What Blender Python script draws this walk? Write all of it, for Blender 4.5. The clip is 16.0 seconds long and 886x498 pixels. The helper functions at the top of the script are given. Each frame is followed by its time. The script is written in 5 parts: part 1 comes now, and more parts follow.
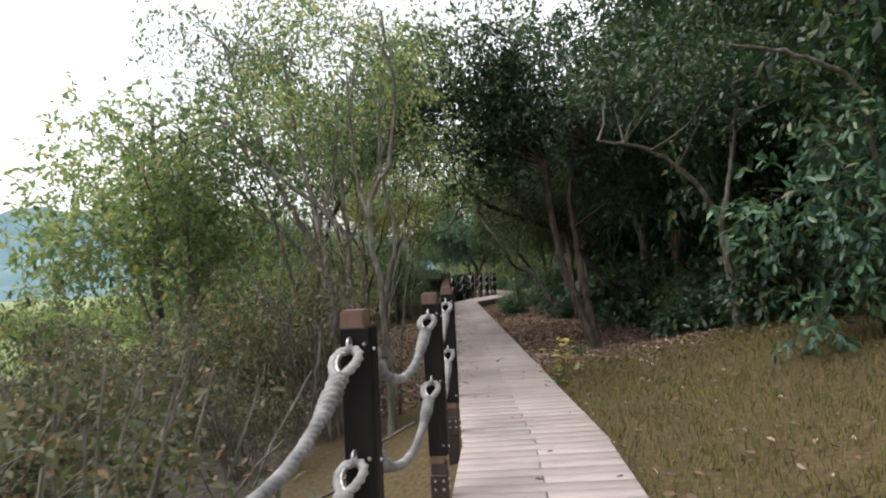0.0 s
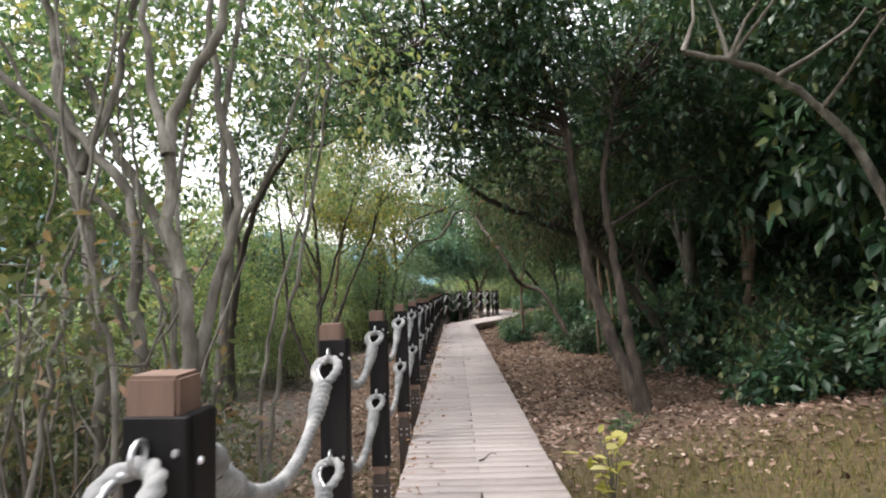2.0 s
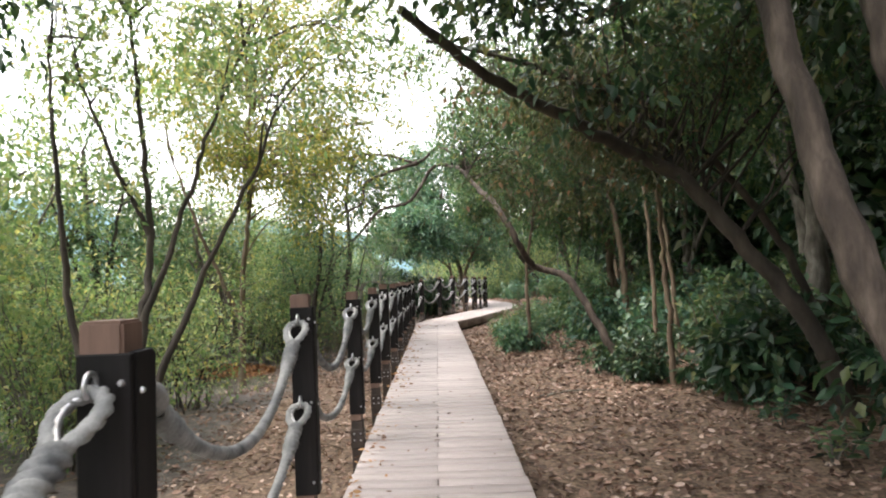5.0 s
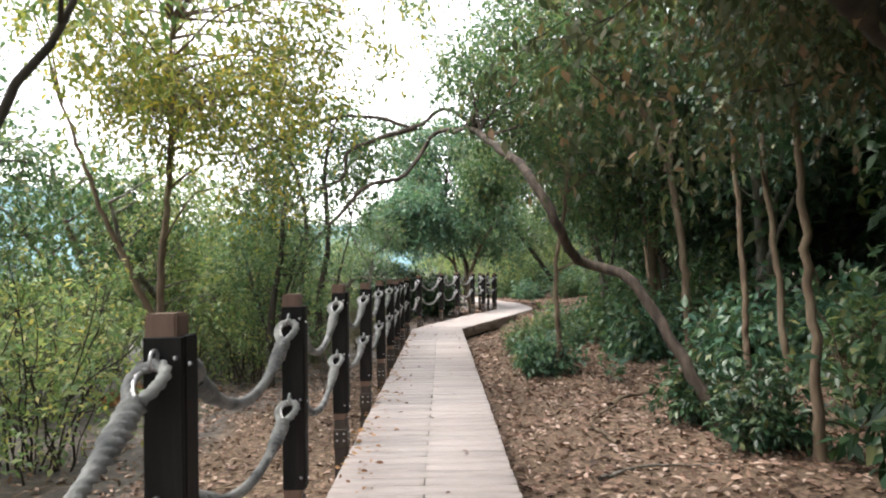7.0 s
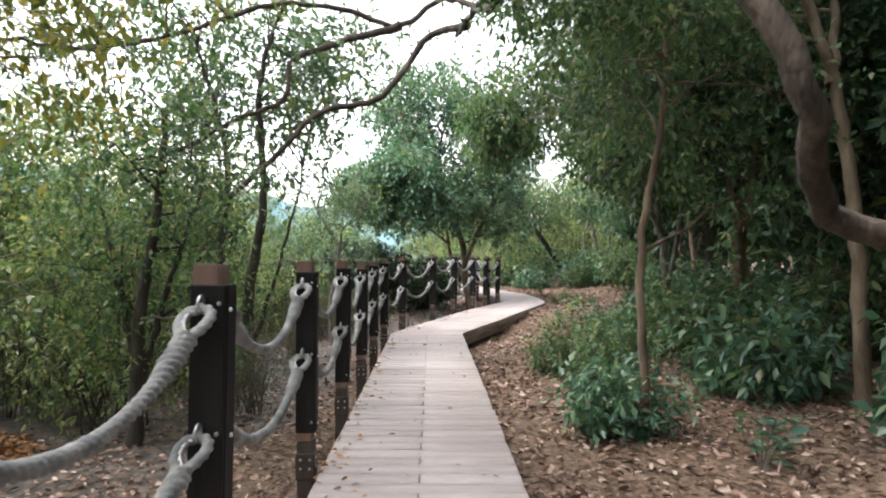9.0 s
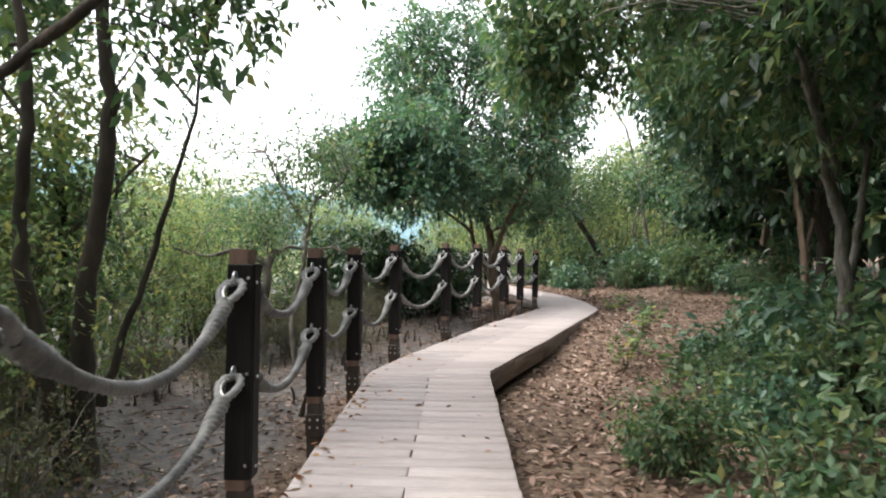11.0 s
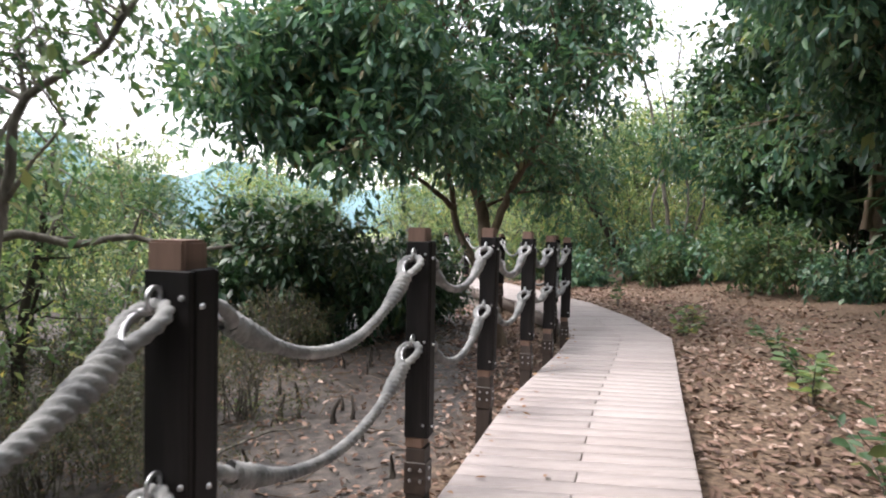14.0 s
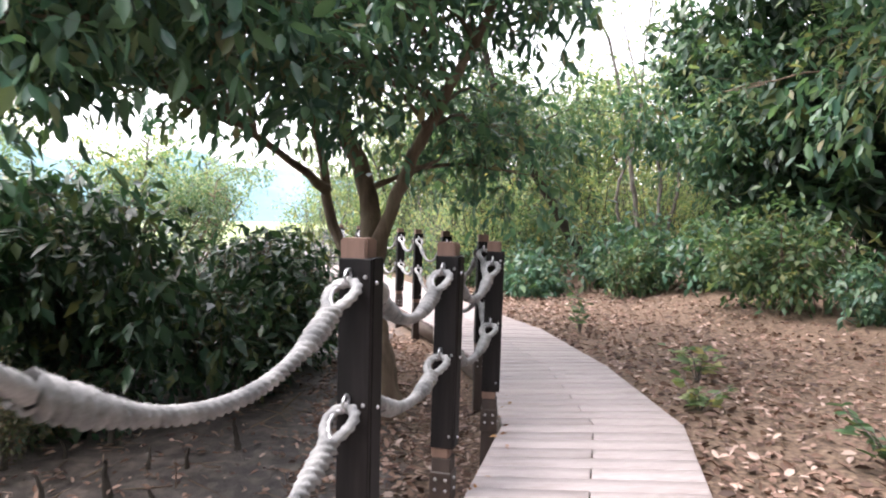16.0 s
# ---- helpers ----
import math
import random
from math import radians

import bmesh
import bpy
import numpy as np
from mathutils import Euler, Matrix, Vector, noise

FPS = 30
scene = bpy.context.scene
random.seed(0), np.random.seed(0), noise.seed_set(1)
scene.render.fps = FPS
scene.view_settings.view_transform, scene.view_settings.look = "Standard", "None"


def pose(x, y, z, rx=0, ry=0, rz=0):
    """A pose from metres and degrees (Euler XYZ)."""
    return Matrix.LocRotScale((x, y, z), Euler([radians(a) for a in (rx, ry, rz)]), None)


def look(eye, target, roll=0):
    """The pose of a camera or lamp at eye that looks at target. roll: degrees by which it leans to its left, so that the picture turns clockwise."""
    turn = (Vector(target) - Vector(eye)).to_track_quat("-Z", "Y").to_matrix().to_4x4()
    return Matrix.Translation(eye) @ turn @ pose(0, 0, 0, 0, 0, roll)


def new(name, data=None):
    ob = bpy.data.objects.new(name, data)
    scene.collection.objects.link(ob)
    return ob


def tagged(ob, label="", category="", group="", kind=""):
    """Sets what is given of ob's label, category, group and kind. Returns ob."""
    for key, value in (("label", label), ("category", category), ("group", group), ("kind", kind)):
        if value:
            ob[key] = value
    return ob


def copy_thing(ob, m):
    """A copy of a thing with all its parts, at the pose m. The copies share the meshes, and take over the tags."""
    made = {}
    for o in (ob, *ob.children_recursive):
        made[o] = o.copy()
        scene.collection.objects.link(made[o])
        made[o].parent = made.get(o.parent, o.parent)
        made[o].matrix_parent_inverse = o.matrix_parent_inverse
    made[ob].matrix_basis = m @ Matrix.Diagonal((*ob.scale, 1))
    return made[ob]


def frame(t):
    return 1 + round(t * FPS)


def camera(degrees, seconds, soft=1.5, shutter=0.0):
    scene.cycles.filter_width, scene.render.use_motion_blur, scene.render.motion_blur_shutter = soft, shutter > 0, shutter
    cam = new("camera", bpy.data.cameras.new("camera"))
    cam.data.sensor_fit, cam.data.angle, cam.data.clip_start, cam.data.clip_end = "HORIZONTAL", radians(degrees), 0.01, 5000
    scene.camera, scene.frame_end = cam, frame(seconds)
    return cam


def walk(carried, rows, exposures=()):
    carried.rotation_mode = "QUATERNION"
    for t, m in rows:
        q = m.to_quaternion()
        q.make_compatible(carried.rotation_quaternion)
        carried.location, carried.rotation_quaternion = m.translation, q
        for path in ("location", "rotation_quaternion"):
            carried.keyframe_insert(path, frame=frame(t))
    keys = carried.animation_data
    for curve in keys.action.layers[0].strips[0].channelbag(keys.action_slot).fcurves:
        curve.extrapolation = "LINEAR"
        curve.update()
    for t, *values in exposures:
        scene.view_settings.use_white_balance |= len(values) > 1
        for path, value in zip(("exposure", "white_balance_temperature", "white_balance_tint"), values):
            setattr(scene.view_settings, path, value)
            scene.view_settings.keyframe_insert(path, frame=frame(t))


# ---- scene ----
cam = camera(68.0, 16.0, 2.0, 0.15)
PATH = [
    (0, (0.012, -3.527, 1.323), (-0.002, -1.528, 1.397), -3.3),
    (0.5, (0.2, -2.428, 1.289), (0.191, -0.43, 1.376), -3.1),
    (1, (0.256, -1.242, 1.297), (0.241, 0.756, 1.388), -2.2),
    (1.5, (0.368, -0.161, 1.293), (0.343, 1.836, 1.4), -1.6),
    (2, (0.463, 0.895, 1.336), (0.432, 2.891, 1.457), -1.6),
    (2.5, (0.484, 1.994, 1.318), (0.46, 3.989, 1.455), -1.6),
    (3, (0.501, 3.19, 1.338), (0.493, 5.186, 1.464), -1.7),
    (3.5, (0.503, 4.324, 1.294), (0.51, 6.32, 1.409), -2.0),
    (4, (0.535, 5.513, 1.273), (0.548, 7.511, 1.372), -1.9),
    (4.2, (0.551, 5.907, 1.264), (0.569, 7.905, 1.358), -2.2),
    (6.3, (0.722, 9.19, 1.309), (0.735, 11.188, 1.384), -0.6),
    (6.5, (0.708, 9.585, 1.292), (0.711, 11.584, 1.367), -0.7),
    (7, (0.721, 10.58, 1.282), (0.725, 12.579, 1.351), -0.7),
    (7.5, (0.673, 11.636, 1.249), (0.675, 13.635, 1.31), -0.1),
    (8, (0.721, 12.637, 1.261), (0.729, 14.636, 1.307), 0.1),
    (8.5, (0.716, 13.773, 1.222), (0.728, 15.773, 1.255), 0.2),
    (9, (0.655, 14.995, 1.212), (0.691, 16.994, 1.235), 0.4),
    (9.2, (0.667, 15.41, 1.237), (0.701, 17.409, 1.247), 0.4),
    (11.3, (0.841, 19.752, 1.14), (0.783, 21.751, 1.144), 1.3),
    (11.5, (0.787, 20.137, 1.165), (0.726, 22.136, 1.167), 1.6),
    (12, (0.711, 21.061, 1.218), (0.651, 23.06, 1.204), 1.5),
    (12.5, (0.602, 22.009, 1.178), (0.543, 24.008, 1.151), 1.5),
    (13, (0.609, 22.918, 1.221), (0.583, 24.918, 1.179), 1.5),
    (13.5, (0.619, 23.853, 1.241), (0.635, 25.852, 1.194), 1.5),
    (14, (0.692, 24.792, 1.229), (0.759, 26.79, 1.176), 1.2),
    (14.5, (0.832, 25.735, 1.243), (0.959, 27.73, 1.191), 1.3),
    (15, (1.051, 26.674, 1.314), (1.216, 28.666, 1.242), 1.8),
    (15.5, (1.38, 27.521, 1.329), (1.575, 29.51, 1.252), 1.4),
    (16, (1.696, 28.484, 1.297), (1.896, 30.472, 1.219), 1.4),
]
walk(cam, [(t, look(eye, target, roll)) for t, eye, target, roll in PATH],
     [(0, 0.65, 6500, 12), (1.0, 1.05, 6450, 12), (3.0, 1.75, 6450, 11), (4.0, 1.95, 6550, 12), (7.0, 1.8, 6500, 10), (9.0, 1.8, 6350, 11), (12.5, 1.42, 6450, 10), (14.0, 1.55, 6350, 14), (16.0, 2.15, 6350, 19)])

# ---- sky, sun and exposure ----
SKY, SUN = 0.165, 1.5
world = bpy.data.worlds.new("overcast_sky")
scene.world = world
world.use_nodes = True
wn, wl = world.node_tree.nodes, world.node_tree.links
sky_tex = wn.new("ShaderNodeTexSky")
sky_tex.sky_type = "NISHITA"
sky_tex.sun_disc = False
sky_tex.sun_elevation, sky_tex.sun_rotation = radians(58), radians(-70)
sky_tex.dust_density, sky_tex.air_density = 4.0, 1.0
veil = wn.new("ShaderNodeMix")
veil.data_type = "RGBA"
veil.inputs[0].default_value = 0.65
veil.inputs[7].default_value = (7.5, 7.4, 7.2, 1)
wl.new(sky_tex.outputs[0], veil.inputs[6])
wl.new(veil.outputs[2], wn["Background"].inputs[0])
wn["Background"].inputs[1].default_value = SKY
sun = new("sun", bpy.data.lights.new("sun", "SUN"))
sun.data.energy, sun.data.angle, sun.data.color = SUN, radians(25), (1.0, 0.96, 0.9)
sun.matrix_world = look((-30, 12, 52), (0, 22, 0))


# ---- materials ----
def shader(name):
    m = bpy.data.materials.new(name)
    m.use_nodes = True
    n = m.node_tree
    return m, n.nodes, n.links, n.nodes["Principled BSDF"]


def noise_tex(n, l, scale, detail=4, vec=None, stretch=None):
    t = n.new("ShaderNodeTexNoise")
    t.inputs["Scale"].default_value, t.inputs["Detail"].default_value = scale, detail
    if vec is None:
        vec = n.new("ShaderNodeTexCoord").outputs["Object"]
    if stretch:
        mp = n.new("ShaderNodeMapping")
        mp.inputs["Scale"].default_value = stretch
        l.new(vec, mp.inputs[0])
        vec = mp.outputs[0]
    l.new(vec, t.inputs["Vector"])
    return t.outputs["Fac"]


def ramp(n, l, fac, *stops):
    r = n.new("ShaderNodeValToRGB")
    e = r.color_ramp.elements
    while len(e) < len(stops):
        e.new(0.5)
    for el, (p, c) in zip(e, stops):
        el.position, el.color = p, (*c, 1)
    l.new(fac, r.inputs[0])
    return r.outputs[0]


def mixed(n, l, fac, a, b, mode="MIX"):
    m = n.new("ShaderNodeMix")
    m.data_type, m.blend_type = "RGBA", mode
    for sock, v in ((m.inputs[0], fac), (m.inputs[6], a), (m.inputs[7], b)):
        if hasattr(v, "is_output"):
            l.new(v, sock)
        elif isinstance(v, tuple):
            sock.default_value = (*v, 1)
        else:
            sock.default_value = v
    return m.outputs[2]


def math_node(n, l, op, a, b=0.0, clamp=False):
    m = n.new("ShaderNodeMath")
    m.operation, m.use_clamp = op, clamp
    for sock, v in zip(m.inputs, (a, b)):
        if hasattr(v, "is_output"):
            l.new(v, sock)
        else:
            sock.default_value = v
    return m.outputs[0]


def bump(n, l, p, height, strength, dist=0.01):
    b = n.new("ShaderNodeBump")
    b.inputs["Strength"].default_value, b.inputs["Distance"].default_value = strength, dist
    l.new(height, b.inputs["Height"])
    l.new(b.outputs[0], p.inputs["Normal"])


def leaf_material(name, *stops, rough=0.45, glow=0.3, spec=0.35):
    """Leaves: each leaf its own tone, light shining through the blade."""
    m, n, l, p = shader(name)
    g = n.new("ShaderNodeNewGeometry")
    tone = ramp(n, l, g.outputs["Random Per Island"], *stops)
    patch = noise_tex(n, l, 1.3, 2, g.outputs["Position"])
    tone = mixed(n, l, 0.45, tone, ramp(n, l, patch, (0.35, (0.55, 0.55, 0.55)), (0.65, (1.25, 1.2, 1.1))), "MULTIPLY")
    l.new(tone, p.inputs["Base Color"])
    p.inputs["Roughness"].default_value = rough
    p.inputs["Specular IOR Level"].default_value = spec
    tr = n.new("ShaderNodeBsdfTranslucent")
    l.new(mixed(n, l, 1.0, tone, (1.25, 1.3, 0.8), "MULTIPLY"), tr.inputs[0])
    mx = n.new("ShaderNodeMixShader")
    mx.inputs[0].default_value = glow
    l.new(p.outputs[0], mx.inputs[1])
    l.new(tr.outputs[0], mx.inputs[2])
    l.new(mx.outputs[0], n["Material Output"].inputs["Surface"])
    return m


def rough_material(name, a, b, scale, rough=0.85, stretch=None, bumps=0.4, fine=60, dist=0.01, c=None):
    m, n, l, p = shader(name)
    f = noise_tex(n, l, scale, 6, stretch=stretch)
    g = noise_tex(n, l, fine, 3, stretch=stretch)
    col = ramp(n, l, f, (0.3, a), (0.7, b)) if c is None else ramp(n, l, f, (0.25, a), (0.5, b), (0.72, c))
    col = mixed(n, l, 0.35, col, ramp(n, l, g, (0.3, (0.6, 0.6, 0.6)), (0.7, (1.3, 1.3, 1.3))), "MULTIPLY")
    l.new(col, p.inputs["Base Color"])
    p.inputs["Roughness"].default_value = rough
    bump(n, l, p, mixed(n, l, 0.5, f, g), bumps, dist)
    return m


LEAF_DARK = leaf_material("leaf_dark", (0.0, (0.013, 0.037, 0.022)), (0.5, (0.029, 0.073, 0.037)), (0.85, (0.060, 0.113, 0.053)), (1.0, (0.132, 0.145, 0.055)), glow=0.24, spec=0.5, rough=0.38)
LEAF_BIG = leaf_material("leaf_big", (0.0, (0.038, 0.094, 0.073)), (0.5, (0.072, 0.162, 0.106)), (0.93, (0.144, 0.246, 0.130)), (1.0, (0.228, 0.192, 0.106)), glow=0.34, spec=0.6, rough=0.4)
LEAF_MID = leaf_material("leaf_mid", (0.0, (0.044, 0.091, 0.055)), (0.5, (0.080, 0.154, 0.080)), (0.9, (0.162, 0.210, 0.110)), (1.0, (0.253, 0.252, 0.116)), glow=0.42)
LEAF_LIGHT = leaf_material("leaf_light", (0.0, (0.105, 0.175, 0.093)), (0.5, (0.190, 0.280, 0.144)), (0.88, (0.343, 0.368, 0.188)), (1.0, (0.437, 0.371, 0.146)), glow=0.48)
LEAF_YELLOW = leaf_material("leaf_yellow", (0.0, (0.099, 0.144, 0.045)), (0.5, (0.185, 0.215, 0.067)), (0.85, (0.321, 0.287, 0.090)), (1.0, (0.430, 0.320, 0.060)), glow=0.48)
LEAF_OLIVE = leaf_material("leaf_olive", (0.0, (0.041, 0.058, 0.034)), (0.5, (0.087, 0.104, 0.056)), (0.8, (0.139, 0.133, 0.085)), (1.0, (0.231, 0.139, 0.092)), glow=0.36, rough=0.6)
LITTER = leaf_material("fallen_leaf", (0.0, (0.061, 0.039, 0.032)), (0.4, (0.166, 0.102, 0.076)), (0.75, (0.305, 0.203, 0.162)), (1.0, (0.499, 0.391, 0.343)), glow=0.05, rough=0.7)
LITTER_ORANGE = leaf_material("fallen_leaf_orange", (0.0, (0.143, 0.061, 0.026)), (0.5, (0.286, 0.132, 0.050)), (1.0, (0.440, 0.264, 0.132)), glow=0.05, rough=0.7)
GRASS = leaf_material("dry_grass", (0.0, (0.052, 0.071, 0.014)), (0.45, (0.103, 0.110, 0.024)), (0.8, (0.173, 0.143, 0.044)), (1.0, (0.259, 0.209, 0.087)), glow=0.25, rough=0.7)
PALE_LEAF = leaf_material("pale_yellow_leaf", (0.0, (0.30, 0.30, 0.08)), (0.6, (0.50, 0.46, 0.14)), (1.0, (0.62, 0.58, 0.30)), glow=0.4)
BARK = rough_material("bark_brown", (0.04, 0.027, 0.018), (0.13, 0.092, 0.062), 7, 0.9, (1, 1, 0.25), 0.7, 40, 0.02, (0.20, 0.16, 0.11))
BARK_UMBER = rough_material("bark_umber", (0.014, 0.011, 0.009), (0.050, 0.037, 0.029), 11, 0.95, (1, 1, 0.3), 1.0, 55, 0.025, (0.11, 0.085, 0.068))
BARK_GREY = rough_material("bark_grey", (0.04, 0.036, 0.03), (0.12, 0.108, 0.09), 13, 0.95, (1, 1, 0.35), 1.0, 60, 0.02, (0.23, 0.215, 0.19))
BARK_DARK = rough_material("bark_dark", (0.022, 0.018, 0.014), (0.065, 0.052, 0.04), 7, 0.9, (1, 1, 0.3), 0.7, 40, 0.02)
ROPE = rough_material("weathered_rope", (0.085, 0.09, 0.095), (0.225, 0.225, 0.225), 9, 0.95, None, 0.9, 160, 0.004, (0.36, 0.355, 0.345))
SLEEVE = rough_material("dark_stained_board", (0.004, 0.004, 0.004), (0.008, 0.0072, 0.0074), 9, 0.6, (1, 1, 0.06), 0.25, 70, 0.003, (0.020, 0.0165, 0.0165))
CORE = rough_material("brown_post_wood", (0.10, 0.058, 0.042), (0.19, 0.115, 0.085), 10, 0.7, (1, 1, 0.07), 0.3, 80, 0.003)
FOOT = rough_material("dark_brown_foot", (0.022, 0.015, 0.012), (0.05, 0.034, 0.027), 12, 0.7, (1, 1, 0.1), 0.3, 80, 0.003)
BRACKET = rough_material("brown_bracket", (0.022, 0.015, 0.012), (0.055, 0.036, 0.028), 14, 0.55, None, 0.2, 90, 0.003)


def metal(name, col, rough):
    m, n, l, p = shader(name)
    l.new(ramp(n, l, noise_tex(n, l, 40, 3), (0.3, tuple(0.6 * v for v in col)), (0.7, col)), p.inputs["Base Color"])
    p.inputs["Metallic"].default_value, p.inputs["Roughness"].default_value = 0.9, rough
    return m


SLEEVE.node_tree.nodes["Principled BSDF"].inputs["Specular IOR Level"].default_value = 0.14
STEEL = metal("galvanised_steel", (0.62, 0.62, 0.64), 0.4)


def plank_material():
    """Weathered pink-grey boards: each one its own tone, grain across the walk, scuffs and damp patches."""
    m, n, l, p = shader("weathered_plank")
    info = n.new("ShaderNodeObjectInfo")
    geo = n.new("ShaderNodeNewGeometry")
    rnd = math_node(n, l, "FRACT", math_node(n, l, "ADD", info.outputs["Random"], geo.outputs["Random Per Island"]))
    base = ramp(n, l, rnd, (0.0, (0.36, 0.318, 0.308)), (0.5, (0.40, 0.354, 0.343)), (1.0, (0.445, 0.394, 0.382)))
    off = n.new("ShaderNodeVectorMath")
    off.operation = "ADD"
    l.new(geo.outputs["Position"], off.inputs[0])
    l.new(info.outputs["Random"], off.inputs[1])
    grain = noise_tex(n, l, 26, 5, off.outputs[0], (0.22, 3.2, 1))
    fine = noise_tex(n, l, 150, 3, off.outputs[0], (0.12, 2.0, 1))
    big = noise_tex(n, l, 0.9, 5, geo.outputs["Position"])
    col = mixed(n, l, 0.55, base, ramp(n, l, grain, (0.3, (0.66, 0.62, 0.60)), (0.55, (1.0, 1.0, 1.0)), (0.8, (1.14, 1.12, 1.1))), "MULTIPLY")
    col = mixed(n, l, 0.25, col, ramp(n, l, fine, (0.35, (0.6, 0.56, 0.54)), (0.6, (1.1, 1.1, 1.1))), "MULTIPLY")
    col = mixed(n, l, 0.6, col, ramp(n, l, big, (0.3, (0.82, 0.78, 0.76)), (0.65, (1.08, 1.08, 1.08))), "MULTIPLY")
    l.new(col, p.inputs["Base Color"])
    l.new(math_node(n, l, "ADD", math_node(n, l, "MULTIPLY", grain, 0.25), 0.5), p.inputs["Roughness"])
    bump(n, l, p, mixed(n, l, 0.5, grain, fine), 0.25, 0.004)
    return m


PLANK = plank_material()
FASCIA = rough_material("fascia_board", (0.16, 0.13, 0.115), (0.30, 0.255, 0.23), 5, 0.8, (0.3, 0.3, 3), 0.3, 60, 0.004)
DARK_BEAM = rough_material("dark_beam", (0.02, 0.016, 0.014), (0.05, 0.04, 0.034), 6, 0.9)


def ground_material():
    m, n, l, p = shader("forest_ground")
    geo = n.new("ShaderNodeNewGeometry")
    pos = geo.outputs["Position"]
    sep = n.new("ShaderNodeSeparateXYZ")
    l.new(pos, sep.inputs[0])
    wob = math_node(n, l, "MULTIPLY", math_node(n, l, "SUBTRACT", noise_tex(n, l, 0.8, 4, pos), 0.5), 3.0)
    fleck = noise_tex(n, l, 22, 6, pos)
    small = noise_tex(n, l, 70, 4, pos)
    litter = ramp(n, l, fleck, (0.3, (0.055, 0.036, 0.025)), (0.5, (0.14, 0.094, 0.064)), (0.7, (0.25, 0.178, 0.124)))
    mud = ramp(n, l, noise_tex(n, l, 9, 8, pos), (0.3, (0.026, 0.022, 0.020)), (0.5, (0.068, 0.057, 0.051)), (0.7, (0.15, 0.122, 0.105)))
    grass = ramp(n, l, fleck, (0.3, (0.045, 0.034, 0.015)), (0.55, (0.095, 0.07, 0.03)), (0.75, (0.16, 0.105, 0.05)))
    meadow = ramp(n, l, noise_tex(n, l, 0.25, 6, pos), (0.3, (0.10, 0.16, 0.035)), (0.55, (0.19, 0.24, 0.05)), (0.75, (0.30, 0.30, 0.08)))
    y, x = math_node(n, l, "ADD", sep.outputs[1], wob), sep.outputs[0]
    near = math_node(n, l, "SUBTRACT", 1.0, math_node(n, l, "DIVIDE", math_node(n, l, "SUBTRACT", y, 6.2), 1.6), True)
    col = mixed(n, l, near, litter, grass)
    shift = math_node(n, l, "MULTIPLY", math_node(n, l, "MINIMUM", math_node(n, l, "MAXIMUM", math_node(n, l, "SUBTRACT", sep.outputs[1], 25.3), 0.0), 7.6), 0.335)
    side = math_node(n, l, "MULTIPLY", math_node(n, l, "SUBTRACT", math_node(n, l, "ADD", math_node(n, l, "SUBTRACT", x, shift), math_node(n, l, "MULTIPLY", wob, 0.3)), math_node(n, l, "SUBTRACT", math_node(n, l, "MULTIPLY", math_node(n, l, "DIVIDE", math_node(n, l, "SUBTRACT", y, 19.0), 3.0, True), 1.1), 1.5)), -2.2, True)
    col = mixed(n, l, side, col, mud)
    far = math_node(n, l, "MULTIPLY", math_node(n, l, "ADD", x, 7.0), -0.3, True)
    col = mixed(n, l, far, col, meadow)
    col = mixed(n, l, 0.4, col, ramp(n, l, small, (0.3, (0.55, 0.55, 0.55)), (0.7, (1.3, 1.3, 1.3))), "MULTIPLY")
    l.new(col, p.inputs["Base Color"])
    wet = math_node(n, l, "SUBTRACT", 0.97, math_node(n, l, "MULTIPLY", side, 0.42))
    l.new(wet, p.inputs["Roughness"])
    bump(n, l, p, mixed(n, l, 0.5, fleck, small), 0.8, 0.03)
    return m


GROUND = ground_material()


def hazy_hill_material():
    m, n, l, p = shader("hazy_glowing_hill")
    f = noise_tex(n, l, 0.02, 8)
    # distance haze is put into the colour: a blue tint plus a faint glow
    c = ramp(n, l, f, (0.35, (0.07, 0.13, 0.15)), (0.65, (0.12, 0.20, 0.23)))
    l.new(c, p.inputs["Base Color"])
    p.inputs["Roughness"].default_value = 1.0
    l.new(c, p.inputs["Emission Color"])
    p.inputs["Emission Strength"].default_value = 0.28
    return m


HAZY_HILL = hazy_hill_material()


# ---- mesh helpers ----
def raw_mesh(name, verts, faces, mat, smooth=False):
    """A mesh from numpy arrays; every face has the same number of corners."""
    verts, faces = np.asarray(verts, np.float32), np.asarray(faces, np.int32)
    me = bpy.data.meshes.new(name)
    k = faces.shape[1]
    me.vertices.add(len(verts))
    me.vertices.foreach_set("co", verts.ravel())
    me.loops.add(faces.size)
    me.loops.foreach_set("vertex_index", faces.ravel())
    me.polygons.add(len(faces))
    me.polygons.foreach_set("loop_start", np.arange(0, faces.size, k, dtype=np.int32))
    if smooth:
        me.polygons.foreach_set("use_smooth", np.ones(len(faces), bool))
    me.update(calc_edges=True)
    me.validate()
    if mat:
        me.materials.append(mat)
    return me


def child(name, me, parent, label="", m=None):
    ob = new(name, me)
    ob.parent = parent
    if m is not None:
        ob.matrix_basis = m
    return tagged(ob, label)


def part(name, bm, material, parent, label=""):
    me = bpy.data.meshes.new(name)
    bm.to_mesh(me)
    bm.free()
    me.materials.append(material)
    return child(name, me, parent, label)


